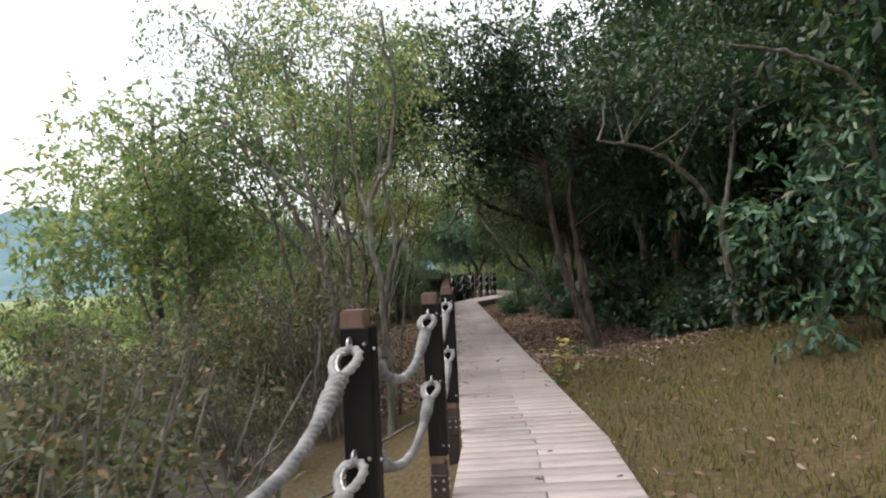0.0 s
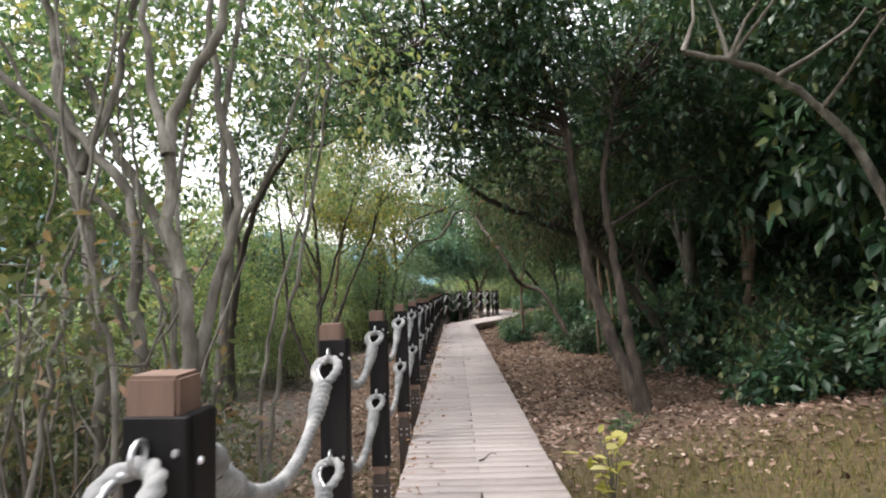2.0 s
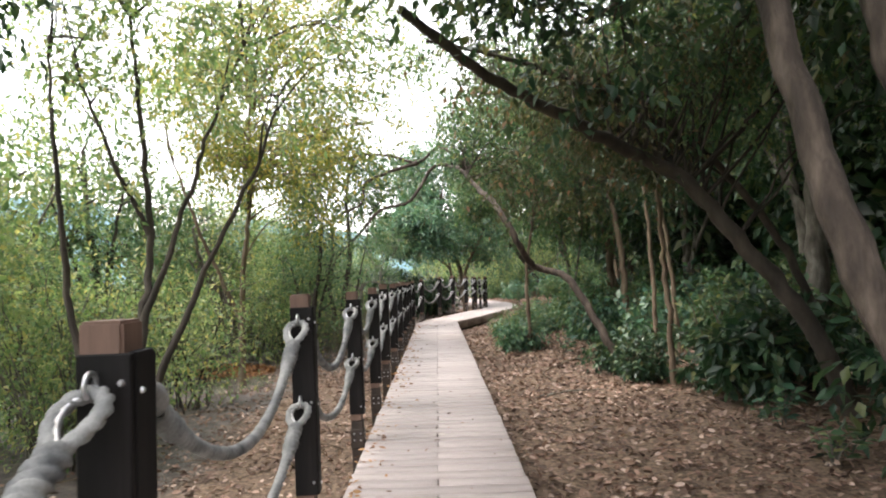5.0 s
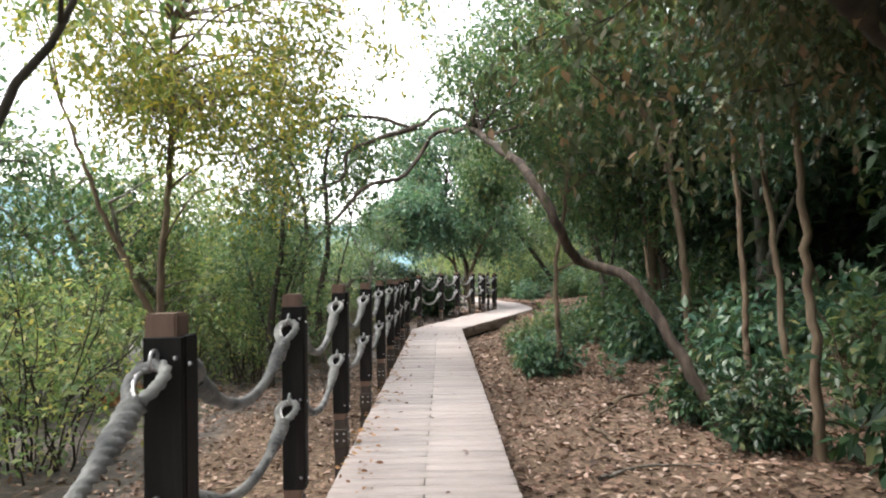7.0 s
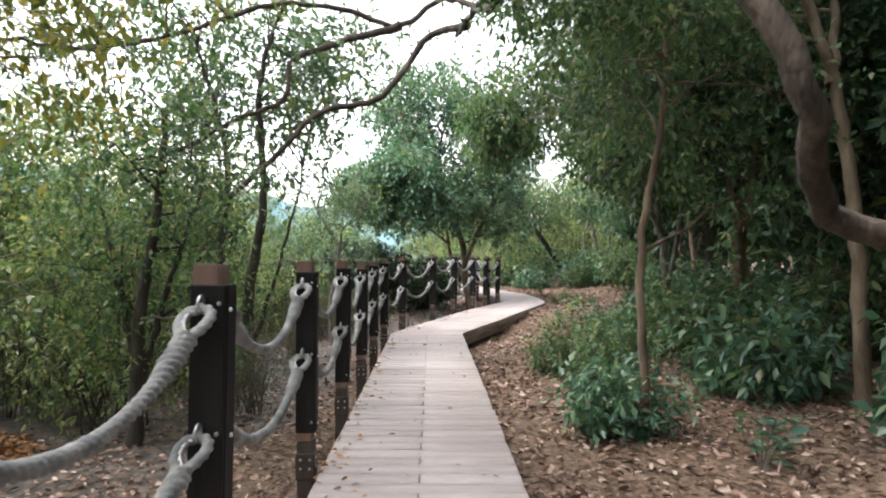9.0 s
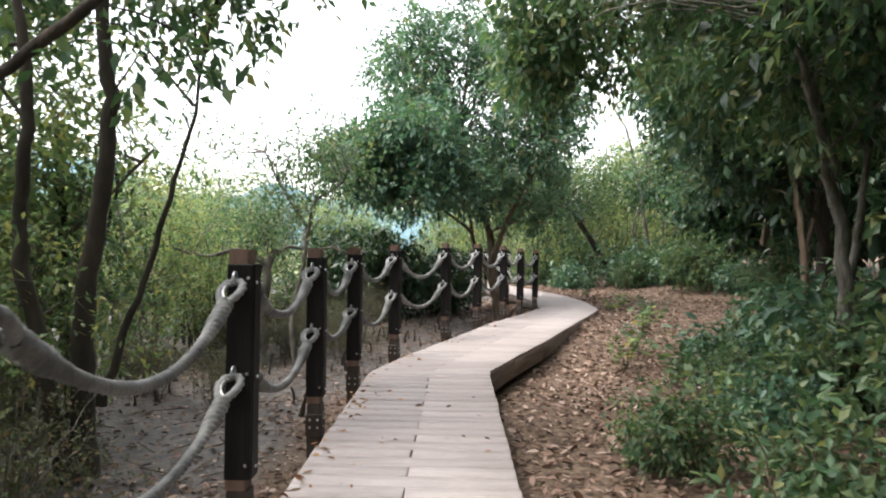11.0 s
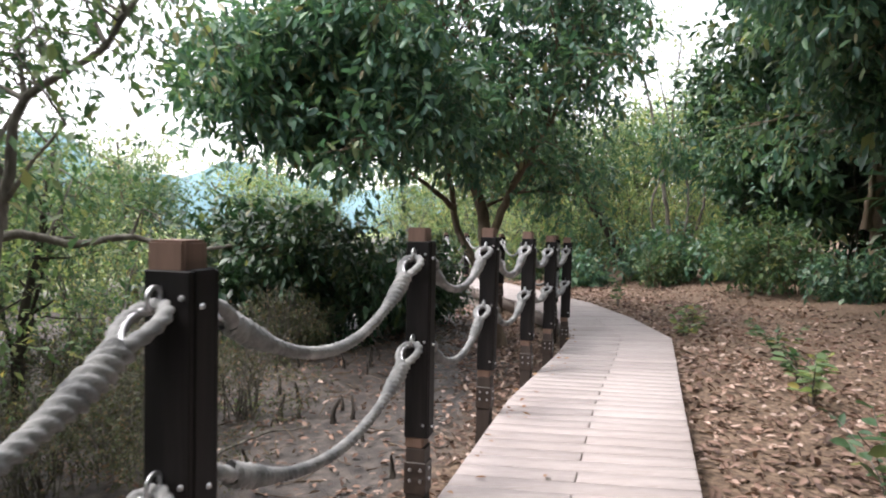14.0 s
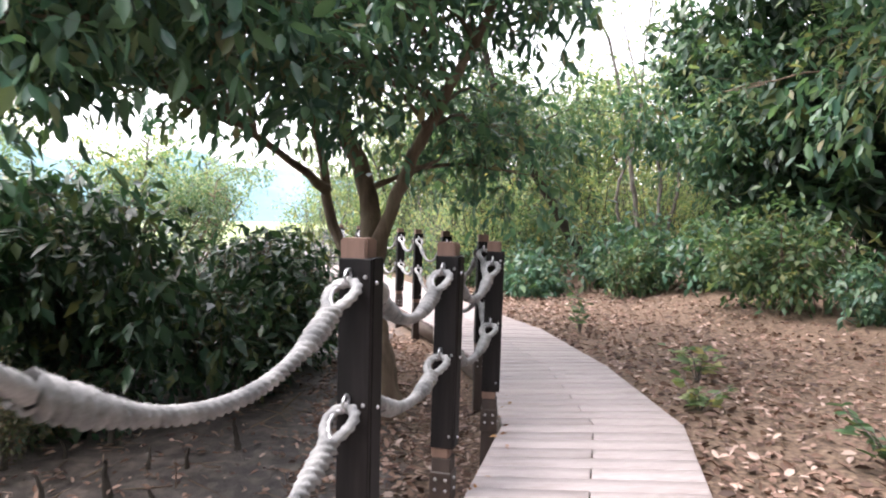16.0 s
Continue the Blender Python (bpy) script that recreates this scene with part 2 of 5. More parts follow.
def box(bm, lo, hi, bevel=0.004, seg=1):
    b = bmesh.new()
    bmesh.ops.create_cube(b, size=1)
    lo, hi = Vector(lo), Vector(hi)
    bmesh.ops.transform(b, matrix=Matrix.Translation((lo + hi) / 2) @ Matrix.Diagonal((*(hi - lo), 1)), verts=b.verts)
    if bevel:
        bmesh.ops.bevel(b, geom=b.edges[:], offset=bevel, segments=seg, affect="EDGES")
    me = bpy.data.meshes.new("tmp")
    b.to_mesh(me)
    b.free()
    bm.from_mesh(me)
    bpy.data.meshes.remove(me)
    return bm


def spline(pts, step):
    """Points along a smooth curve through pts."""
    P = np.asarray(pts, float)
    if len(P) == 2:
        n = max(2, int(np.linalg.norm(P[1] - P[0]) / step) + 1)
        return P[0] + (P[1] - P[0]) * np.linspace(0, 1, n)[:, None]
    Q = np.vstack([2 * P[0] - P[1], P, 2 * P[-1] - P[-2]])
    out = []
    for i in range(len(P) - 1):
        p0, p1, p2, p3 = Q[i:i + 4]
        n = max(2, int(np.linalg.norm(p2 - p1) / step) + 1)
        u = np.linspace(0, 1, n, endpoint=False)[:, None]
        out.append(0.5 * (2 * p1 + (p2 - p0) * u + (2 * p0 - 5 * p1 + 4 * p2 - p3) * u ** 2 + (3 * p1 - p0 - 3 * p2 + p3) * u ** 3))
    out.append(P[-1:])
    return np.vstack(out)


def tube(path, radii, sides=8, lobes=0, twist=0.0, depth=0.0, closed=False):
    """Vertices and quads of a tube along path; lobes and twist lay the strands of a rope."""
    P = np.asarray(path, float)
    n = len(P)
    T = np.gradient(P, axis=0) if not closed else np.roll(P, -1, 0) - np.roll(P, 1, 0)
    T /= np.linalg.norm(T, axis=1)[:, None] + 1e-9
    N = np.zeros_like(P)
    a = np.array([0, 0, 1.0]) if abs(T[0][2]) < 0.9 else np.array([1.0, 0, 0])
    for i in range(n):
        a = a - T[i] * (a @ T[i])
        a /= np.linalg.norm(a) + 1e-9
        N[i] = a
    B = np.cross(T, N)
    s = np.concatenate([[0], np.cumsum(np.linalg.norm(np.diff(P, axis=0), axis=1))])
    th = np.linspace(0, 2 * np.pi, sides, endpoint=False)
    R = np.broadcast_to(np.asarray(radii, float), (n,))[:, None] * np.ones((1, sides))
    if lobes:
        R = R * (1 + depth * (np.abs(np.cos((lobes * th[None] - twist * s[:, None]) / 2)) - 0.6))
    V = P[:, None] + R[..., None] * (np.cos(th)[None, :, None] * N[:, None] + np.sin(th)[None, :, None] * B[:, None])
    V = V.reshape(-1, 3)
    rings = n if closed else n - 1
    i, j = np.meshgrid(np.arange(rings), np.arange(sides), indexing="ij")
    i2, j2 = (i + 1) % n, (j + 1) % sides
    F = np.stack([i * sides + j, i * sides + j2, i2 * sides + j2, i2 * sides + j], -1).reshape(-1, 4)
    return V, F


def join(pieces):
    V, F, k = [], [], 0
    for v, f in pieces:
        V.append(v)
        F.append(f + k)
        k += len(v)
    return np.vstack(V), np.vstack(F)


def unit(v):
    return v / (np.linalg.norm(v, axis=-1, keepdims=True) + 1e-9)


def leaves(rng, pos, way, size, aspect=0.42, fold=0.25, curl=0.15, simple=False):
    """Leaf blades: two quads each, folded at the midrib, tip curling down."""
    n = len(pos)
    way = unit(way)
    up = unit(np.array([0, 0, 1.0]) + rng.normal(0, 0.45, (n, 3)))
    side = unit(np.cross(way, up))
    nor = np.cross(side, way)
    L = (size * rng.uniform(0.6, 1.25, n))[:, None]
    W = L * aspect * rng.uniform(0.8, 1.2, n)[:, None] * 0.5
    b, t = pos, pos + way * L - nor * L * curl
    def at(u, s, h):
        return pos + way * L * u + side * W * s + nor * W * h - nor * L * curl * u * u
    if simple:
        V = np.stack([b, at(0.45, 1.1, fold * 1.3), t, at(0.45, -1.1, fold * 1.3)], 1).reshape(-1, 3)
        k = np.arange(n)[:, None] * 4
        return V, np.stack([k + [0, 1, 2], k + [0, 2, 3]], 1).reshape(-1, 3)
    V = np.stack([b, at(0.3, 0.85, fold), at(0.68, 0.8, fold), t, at(0.68, -0.8, fold), at(0.3, -0.85, fold)], 1).reshape(-1, 3)
    k = np.arange(n)[:, None] * 6
    F = np.stack([k + [0, 1, 2, 3], k + [0, 3, 4, 5]], 1).reshape(-1, 4)
    return V, F


def sprays(rng, clumps, twigs, per, size, droop=0.25, reach=0.45, simple=False):
    """Twigs that fan out inside each clump (centre, radius) and the leaves along them."""
    C = np.array([c for c, r in clumps], float)
    R = np.array([np.broadcast_to(r, 3) for c, r in clumps], float)
    n = len(C) * twigs
    idx = np.repeat(np.arange(len(C)), twigs)
    d = unit(rng.normal(0, 1, (n, 3)))
    rad = rng.uniform(0.15, 1, n)[:, None] ** 0.6
    start = C[idx] + d * R[idx] * rad
    way = unit(d + rng.normal(0, 0.6, (n, 3)) + np.array([0, 0, -droop]))
    length = (reach * rng.uniform(0.5, 1.2, n))[:, None]
    end = start + way * length - np.array([0, 0, 1]) * length * droop * 0.4
    u = (np.tile(np.linspace(0.1, 1, per), n) + rng.uniform(-0.06, 0.06, n * per))[:, None]
    s, e, w = (np.repeat(a, per, 0) for a in (start, end, way))
    pos = s + (e - s) * u
    ldir = unit(w * 0.6 + rng.normal(0, 0.75, (n * per, 3)) + np.array([0, 0, -droop]))
    V, F = leaves(rng, pos + ldir * size * 0.15, ldir, size, simple=simple)
    pick = rng.random(n) < (0.22 if simple else 0.35)
    a, b = (start - way * 0.12)[pick], end[pick]
    sd = unit(np.cross(b - a, [0.3, 0.2, 1.0])) * 0.004
    sn = unit(np.cross(b - a, sd)) * 0.004
    TV = np.stack([a + sd, a - sd * 0.5 + sn, a - sd * 0.5 - sn, b], 1).reshape(-1, 3)
    k = np.arange(len(a))[:, None] * 4
    TF = np.stack([k + [0, 1, 3], k + [1, 2, 3], k + [2, 0, 3]], 1).reshape(-1, 3)
    return V, F, TV, TF


def wobbly(rng, pts, r0, r1, step=0.12, sides=8, amp=0.02):
    P = spline(pts, step)
    P[1:-1] += rng.normal(0, amp, (len(P) - 2, 3)) * 0.5
    u = np.linspace(0, 1, len(P))
    r = (r0 + (r1 - r0) * u ** 0.8) * (1 + 0.35 * np.exp(-u * len(P) * step / 0.12) + rng.normal(0, 0.03, len(P)))
    return tube(P, r, sides)


def limb_set(rng, stem_pts, clumps, r, sides=4):
    """Branches that leave the stems and reach into the clumps."""
    S = np.vstack([spline(p, 0.25)[len(spline(p, 0.25)) // 3:] for p in stem_pts])
    out = []
    for c, rad in clumps:
        c = np.asarray(c, float)
        d = np.linalg.norm(S - c, axis=1) + np.maximum(0, S[:, 2] - c[2] + 0.1) * 1.5 + rng.uniform(0, 0.9, len(S))
        a = S[d.argmin()]
        mid = (a + c) / 2 + rng.normal(0, 0.1, 3) + np.array([0, 0, 0.12 * np.linalg.norm(c - a)])
        out.append(wobbly(rng, [a, mid, c], r, r * 0.25, 0.35, sides, 0.03))
        for _ in range(2):
            e = c + unit(rng.normal(0, 1, 3)) * np.broadcast_to(rad, 3) * 0.9
            out.append(wobbly(rng, [c * 0.6 + mid * 0.4, (c + e) / 2 + rng.normal(0, 0.04, 3), e], r * 0.35, r * 0.1, 0.5, 3, 0.03))
    return join(out)


def plant(name, label, category, base, stems, clumps, twigs=40, per=7, size=0.08, leaf=None, bark=None, seed=1, droop=0.25, reach=0.4, limb=0.02, group="", sides=8, simple=True):
    """A tree or shrub at base: stems [(points, r0, r1)], clumps [(centre, radius)], all in world places."""
    rng = np.random.default_rng(seed)
    o = np.asarray(base, float)
    root = tagged(new(name), label, category, group)
    root.location = base
    for k, (pts, r0, r1) in enumerate(stems):
        v, f = wobbly(rng, np.asarray(pts, float) - o, r0, r1, 0.14, sides)
        child("trunk" if k == 0 else "stem", raw_mesh("trunk", v, f, bark, True), root)
    if clumps:
        cl = [(np.asarray(c, float) - o, r) for c, r in clumps]
        v, f = limb_set(rng, [np.asarray(p, float) - o for p, _, _ in stems], cl, limb)
        tagged(child("bough_work", raw_mesh("branches", v, f, bark, True), root), kind="stuff")
        v, f, tv, tf = sprays(rng, cl, twigs, per, size, droop, reach, simple)
        child("crown", raw_mesh("crown", v, f, leaf), root)
        tagged(child("twig_spray", raw_mesh("twigs", tv, tf, bark), root), kind="stuff")
    return root


def cloud(rng, n, lo, hi, r=(0.35, 0.7)):
    """Clumps scattered in an ellipsoid within the box lo..hi, thinner in its heart."""
    lo, hi = np.asarray(lo, float), np.asarray(hi, float)
    d = unit(rng.normal(0, 1, (n, 3))) * (rng.uniform(0.15, 1, n)[:, None] ** 0.5)
    ph = rng.uniform(0, 6.3, 6)
    lump = 1 + 0.22 * np.sin(3.1 * d[:, 0] + ph[0] + 1.7 * d[:, 2]) + 0.2 * np.sin(3.7 * d[:, 1] + ph[1]) + 0.16 * np.sin(5.3 * d[:, 2] + ph[2] + 2 * d[:, 0])
    c = (lo + hi) / 2 + d * lump[:, None] * (hi - lo) / 2
    c[:, 2] = np.maximum(c[:, 2], lo[2] - 0.1)
    return [(tuple(p), rng.uniform(*r)) for p in c]


# ---- plan of the boardwalk ----
LEFT = [(-1.35, -7.0), (-0.42, -3.0), (-0.12, -0.6), (0.03, 1.5), (0.04, 8.0), (0.04, 16.0), (0.04, 25.3), (0.27, 26.2), (0.79, 27.8), (1.36, 29.6), (1.74, 30.55), (2.12, 31.5), (2.53, 32.65), (2.7, 34.3), (2.42, 36.8), (1.95, 39.0), (1.0, 43.0), (-0.2, 47.5)]
RIGHT = [(-0.2, -7.4), (0.72, -3.1), (1.0, -0.7), (1.15, 1.5), (1.16, 8.0), (1.16, 16.0), (1.18, 25.48), (1.49, 26.35), (1.97, 27.6), (2.6, 29.4), (2.92, 30.3), (3.3, 31.35), (3.74, 32.6), (3.86, 34.4), (3.78, 36.5), (3.2, 39.2), (2.25, 43.4), (1.0, 48.0)]


def step01(v, a, b):
    u = np.clip((v - a) / (b - a), 0, 1)
    return u * u * (3 - 2 * u)


LEFT_Y, LEFT_X = np.array([p[1] for p in LEFT]), np.array([p[0] for p in LEFT])


def ground_z(x, y):
    """Height of the ground: mud flat beside the posts, litter slope on the wood's side, a low grassy bank at the start."""
    x, y = np.asarray(x, float), np.asarray(y, float)
    s = x - np.interp(y, LEFT_Y, LEFT_X)
    right = -0.30 + 0.16 * (1 - step01(y, 5.5, 9.5)) + 0.24 * step01(y, 27, 32.5)
    right = right + (1 - step01(y, 6.5, 10)) * 0.45 * step01(s, 2.2, 5.0) + 0.07 * np.maximum(s - 5.0, 0) + 0.18 * step01(y, 10, 14) * step01(s, 3.0, 6)
    left = -0.50 + 0.10 * step01(y, 28, 33) + 0.22 * (1 - step01(y, 5, 14)) * step01(-s, 1.0, 0.1)
    z = left + (right - left) * step01(s, -0.35, 0.7)
    z = z - 0.10 * step01(s, 0.0, 0.25) * (1 - step01(s, 0.9, 1.2)) * (1 - step01(y, 30, 33))
    wav = 0.035 * np.sin(2.1 * x + 0.7 * np.sin(1.3 * y)) * np.sin(1.7 * y + 0.5 * np.sin(1.9 * x)) + 0.015 * np.sin(5.3 * x + 1) * np.sin(4.7 * y)
    wav = wav - 0.16 * np.exp(-(((x + 2.95) / 0.75) ** 2 + ((y - 19.1) / 1.0) ** 2))
    return np.minimum(z + wav, np.where((s > -0.1) & (s < 1.25), -0.05, 9))


def ground_sheet():
    gx = np.concatenate([-np.geomspace(2500, 9, 26), np.arange(-8, 10, 0.16), np.geomspace(10.5, 2500, 26)])
    gy = np.concatenate([-np.geomspace(2500, 9, 24), np.arange(-8, 50, 0.2), np.geomspace(50.5, 2500, 26)])
    X, Y = np.meshgrid(gx, gy, indexing="ij")
    Z = ground_z(X, Y)
    Z = np.where(X > 30, ground_z(np.full_like(X, 30.0), Y), Z)
    V = np.stack([X, Y, Z], -1).reshape(-1, 3)
    i, j = np.meshgrid(np.arange(len(gx) - 1), np.arange(len(gy) - 1), indexing="ij")
    k = len(gy)
    F = np.stack([i * k + j, (i + 1) * k + j, (i + 1) * k + j + 1, i * k + j + 1], -1).reshape(-1, 4)
    return tagged(new("ground", raw_mesh("ground", V, F, GROUND, True)), "brown leaf-strewn woodland soil turning to grey mud", "ground", kind="structure")


ground_sheet()


def hill_range(name, x0, x1, y, h, seed, label):
    rng = np.random.default_rng(seed)
    n, rows = 90, 14
    xs = np.linspace(x0, x1, n)
    prof = sum(a * np.sin(f * np.linspace(0, 6.28, n) + p) for a, f, p in zip((0.25, 0.16, 0.09, 0.05), (1.0, 2.3, 5.1, 11.0), rng.uniform(0, 6, 4)))
    top = h * (0.75 + prof) * np.sin(np.linspace(0.06, 3.08, n)) ** 0.5
    V = []
    for r in range(rows):
        u = r / (rows - 1)
        z = top * np.sin(u * 1.571) + rng.normal(0, h * 0.012, n) * (u > 0)
        V.append(np.stack([xs, np.full(n, y) + u * h * 1.6, z - 3], -1))
    V = np.vstack(V)
    i, j = np.meshgrid(np.arange(rows - 1), np.arange(n - 1), indexing="ij")
    F = np.stack([i * n + j, i * n + j + 1, (i + 1) * n + j + 1, (i + 1) * n + j], -1).reshape(-1, 4)
    return tagged(new(name, raw_mesh(name, V, F, HAZY_HILL, True)), label, "hill", kind="structure")


# backdrop hills, their haze held in tint and emission
hill_range("backdrop", -620, 120, 420, 72, 4, "distant wooded hills beyond the marsh, tinted blue-green and glowing for haze")
hill_range("backdrop", -900, -150, 330, 58, 9, "distant wooded hills beyond the marsh, tinted blue-green and glowing for haze")

# ---- boardwalk ----
boardwalk = tagged(new("boardwalk"), "weathered pink-grey plank boardwalk on low dark beams", "boardwalk", kind="structure")
GAP, ROW, THICK = 0.006, 0.152, 0.032


def slab(quad, z0, z1, ch=0.004):
    """A plank with four plan corners (anticlockwise) and chamfered upper edges."""
    q = np.array(quad, float)
    c = q.mean(0)
    inner = c + (q - c) * (1 - ch / np.linalg.norm(q - c, axis=1, keepdims=True) * 1.6)
    V = [(*p, z0) for p in q] + [(*p, z1 - ch) for p in q] + [(*p, z1) for p in inner]
    F = [(3, 2, 1, 0), (8, 9, 10, 11)]
    for k in range(4):
        m = (k + 1) % 4
        F += [(k, m, 4 + m, 4 + k), (4 + k, 4 + m, 8 + m, 8 + k)]
    return np.array(V), np.array(F)


deck_rng = np.random.default_rng(5)
STRAIGHT0, STRAIGHT1 = 1.58, 25.2
shared = {}
row_y = STRAIGHT0
k = 0
while row_y < STRAIGHT1:
    spans = [(0.04, 1.16)] if k % 2 else [(0.04, 0.597), (0.603, 1.16)]
    for a, b in spans:
        if (a, b) not in shared:
            w = (b - a) / 2
            h = (ROW - GAP) / 2
            v, f = slab([(-w, -h), (w, -h), (w, h), (-w, h)], -THICK, 0)
            shared[a, b] = raw_mesh("plank", v, f, PLANK)
        m = pose((a + b) / 2 + deck_rng.normal(0, 0.003), row_y, deck_rng.normal(0, 0.0012), deck_rng.normal(0, 0.15), deck_rng.normal(0, 0.06), deck_rng.normal(0, 0.1))
        child("plank", shared[a, b], boardwalk, m=m)
    row_y += ROW
    k += 1
rest = []


def rows_between(i0, i1, single=False):
    """Planks of the bent stretches, between plan points i0 and i1 of both edges."""
    global k
    for i in range(i0, i1):
        l0, l1, r0, r1 = (Vector(p) for p in (LEFT[i], LEFT[i + 1], RIGHT[i], RIGHT[i + 1]))
        count = max(1, round((((l1 - l0).length + (r1 - r0).length) / 2) / ROW))
        for c in range(count):
            u0, u1 = c / count, (c + 1) / count
            a, b, e, d = l0.lerp(l1, u0), r0.lerp(r1, u0), r0.lerp(r1, u1), l0.lerp(l1, u1)
            cuts = [(0, 1)] if k % 2 else [(0, 0.497), (0.503, 1)]
            for s0, s1 in cuts:
                g = 0.02
                quad = [a.lerp(b, s0).lerp(d.lerp(e, s0), g), a.lerp(b, s1).lerp(d.lerp(e, s1), g), a.lerp(b, s1).lerp(d.lerp(e, s1), 1 - g), a.lerp(b, s0).lerp(d.lerp(e, s0), 1 - g)]
                dz = deck_rng.normal(0, 0.0012)
                piece = slab([tuple(q) for q in quad], -THICK + dz, dz)
                if single:
                    child("plank", raw_mesh("plank", *piece, PLANK), boardwalk)
                else:
                    rest.append(piece)
            k += 1


last = row_y - ROW / 2 + 0.004
rest.append(slab([(0.04, last), (1.16, last), (1.176, 25.472), (0.042, 25.292)], -THICK, 0))
rows_between(0, 3)
rows_between(6, 12, True)
rows_between(12, len(LEFT) - 1)
tagged(child("planks", raw_mesh("planks", *join(rest), PLANK), boardwalk), kind="stuff")
for line, sgn in ((LEFT, 1), (RIGHT, -1)):
    for (x0, y0), (x1, y1) in zip(line, line[1:]):
        d = Vector((x1 - x0, y1 - y0)).normalized()
        n = Vector((d.y, -d.x)) * sgn
        a, b = Vector((x0, y0)) + n * 0.012, Vector((x1, y1)) + n * 0.012
        v, f = slab([tuple(a + n * 0.03), tuple(a), tuple(b), tuple(b + n * 0.03)] if sgn < 0 else [tuple(a), tuple(a + n * 0.03), tuple(b + n * 0.03), tuple(b)], -0.23, -THICK - 0.002)
        child("fascia_board", raw_mesh("fascia_board", v, f, FASCIA), boardwalk, "grey-brown edge board")
for i in range(len(LEFT) - 1):
    a, b = Vector(LEFT[i]).lerp(Vector(RIGHT[i]), 0.5), Vector(LEFT[i + 1]).lerp(Vector(RIGHT[i + 1]), 0.5)
    d = (b - a).normalized()
    n = Vector((d.y, -d.x)) * 0.30
    for off in (-1, 1):
        p, q = a + n * off, b + n * off
        e = n * 0.15
        v, f = slab([tuple(p - e), tuple(p + e), tuple(q + e), tuple(q - e)], -0.6, -THICK - 0.003)
        child("beam", raw_mesh("beam", v, f, DARK_BEAM), boardwalk, "dark supporting beam")

# ---- posts ----
W2 = 0.057


def make_post():
    post = tagged(new("barrier_post"), "dark-stained square barrier post with brown cap and steel hooks", "post", "posts along the boardwalk")
    part("core", box(bmesh.new(), (-0.052, -0.05, 0.2), (0.036, 0.042, 1.21), 0.006, 2), CORE, post, "reddish-brown weathered post core")
    part("foot", box(bmesh.new(), (-0.048, -0.048, -0.55), (0.044, 0.044, 0.2), 0.004), FOOT, post, "dark brown foot of the post")
    t = 0.017
    boards = {}
    for nm, lo, hi in (("front_board", (-W2 + 0.004, -W2, 0.25), (W2 - 0.002, -W2 + t, 1.147)), ("back_board", (-W2 + 0.004, W2 - t, 0.25), (W2 - 0.002, W2, 1.144)),
                       ("side_board", (W2 - t, -W2 + t + 0.001, 0.248), (W2 + 0.001, W2 - t - 0.001, 1.149)), ("side_board", (-W2 + 0.002, -W2 + t + 0.001, 0.248), (-W2 + t, W2 - t - 0.001, 1.142))):
        boards.setdefault(nm, part(nm, box(bmesh.new(), lo, hi, 0.003), SLEEVE, post, "black-brown stained board"))
    bracket = part("foot_bracket", box(bmesh.new(), (-0.054, -0.054, -0.012), (0.051, 0.051, 0.135), 0.004), BRACKET, post, "dull brown foot bracket")

    def stud(place, axis, owner, r=0.0075, h=0.006):
        bm = bmesh.new()
        bmesh.ops.create_cone(bm, cap_ends=True, segments=10, radius1=r, radius2=r * 0.65, depth=h)
        rot = Matrix.Rotation(radians(90), 4, "X") if axis == "y" else Matrix.Rotation(radians(90), 4, "Y")
        bmesh.ops.transform(bm, matrix=Matrix.Translation(place) @ rot, verts=bm.verts)
        part("bolt", bm, STEEL, owner, "galvanised bolt head")

    for z in (1.09, 0.69, 0.31):
        stud((0.036, -W2 - 0.003, z), "y", boards["front_board"])
        stud((W2 + 0.004, -0.018 if z > 1 else 0.012, z - 0.02), "x", boards["side_board"])
    for z in (0.1, 0.05):
        stud((-0.025, -0.056, z), "y", bracket, 0.009)
        stud((0.025, -0.056, z), "y", bracket, 0.009)
        stud((0.053, 0.0, z), "x", bracket, 0.009)
    for z in (HOOK_HIGH, HOOK_LOW):
        for s in (-1, 1):
            ring = [(HOOK_X, s * (W2 + 0.022 + 0.024 * math.cos(a)), z + 0.024 * math.sin(a)) for a in np.linspace(0, 2 * np.pi, 14, endpoint=False)]
            v1, f1 = tube(ring, 0.0055, 6, closed=True)
            v2, f2 = tube([(HOOK_X, s * (W2 - 0.01), z + 0.005), (HOOK_X, s * (W2 + 0.006), z + 0.005)], 0.006, 6)
            child("eye_hook", raw_mesh("eye_hook", *join([(v1, f1), (v2, f2)]), STEEL, True), post, "galvanised eye hook")
    return post


HOOK_HIGH, HOOK_LOW, HOOK_X = 1.09, 0.70, -0.012
# feet of the posts, beside the deck's mud-side edge
POSTS = [(-1.05, -4.6), (-0.62, -2.85), (-0.335, -1.15), (-0.11, 0.45), (-0.025, 2.0), (-0.025, 3.55), (-0.025, 5.08), (-0.02, 6.88), (-0.02, 8.52), (-0.02, 10.42), (-0.025, 12.42), (-0.02, 13.9), (-0.045, 15.56), (-0.04, 17.08), (-0.04, 18.74), (-0.045, 20.25), (-0.065, 21.92), (-0.07, 23.43), (-0.03, 24.75), (0.175, 26.25), (0.70, 27.82), (1.15, 29.24), (1.65, 30.58), (2.03, 31.54), (2.44, 32.64), (2.62, 34.2), (2.5, 36.0), (2.25, 37.5), (2.05, 38.6), (1.75, 40.0), (1.35, 41.8), (0.9, 43.6)]
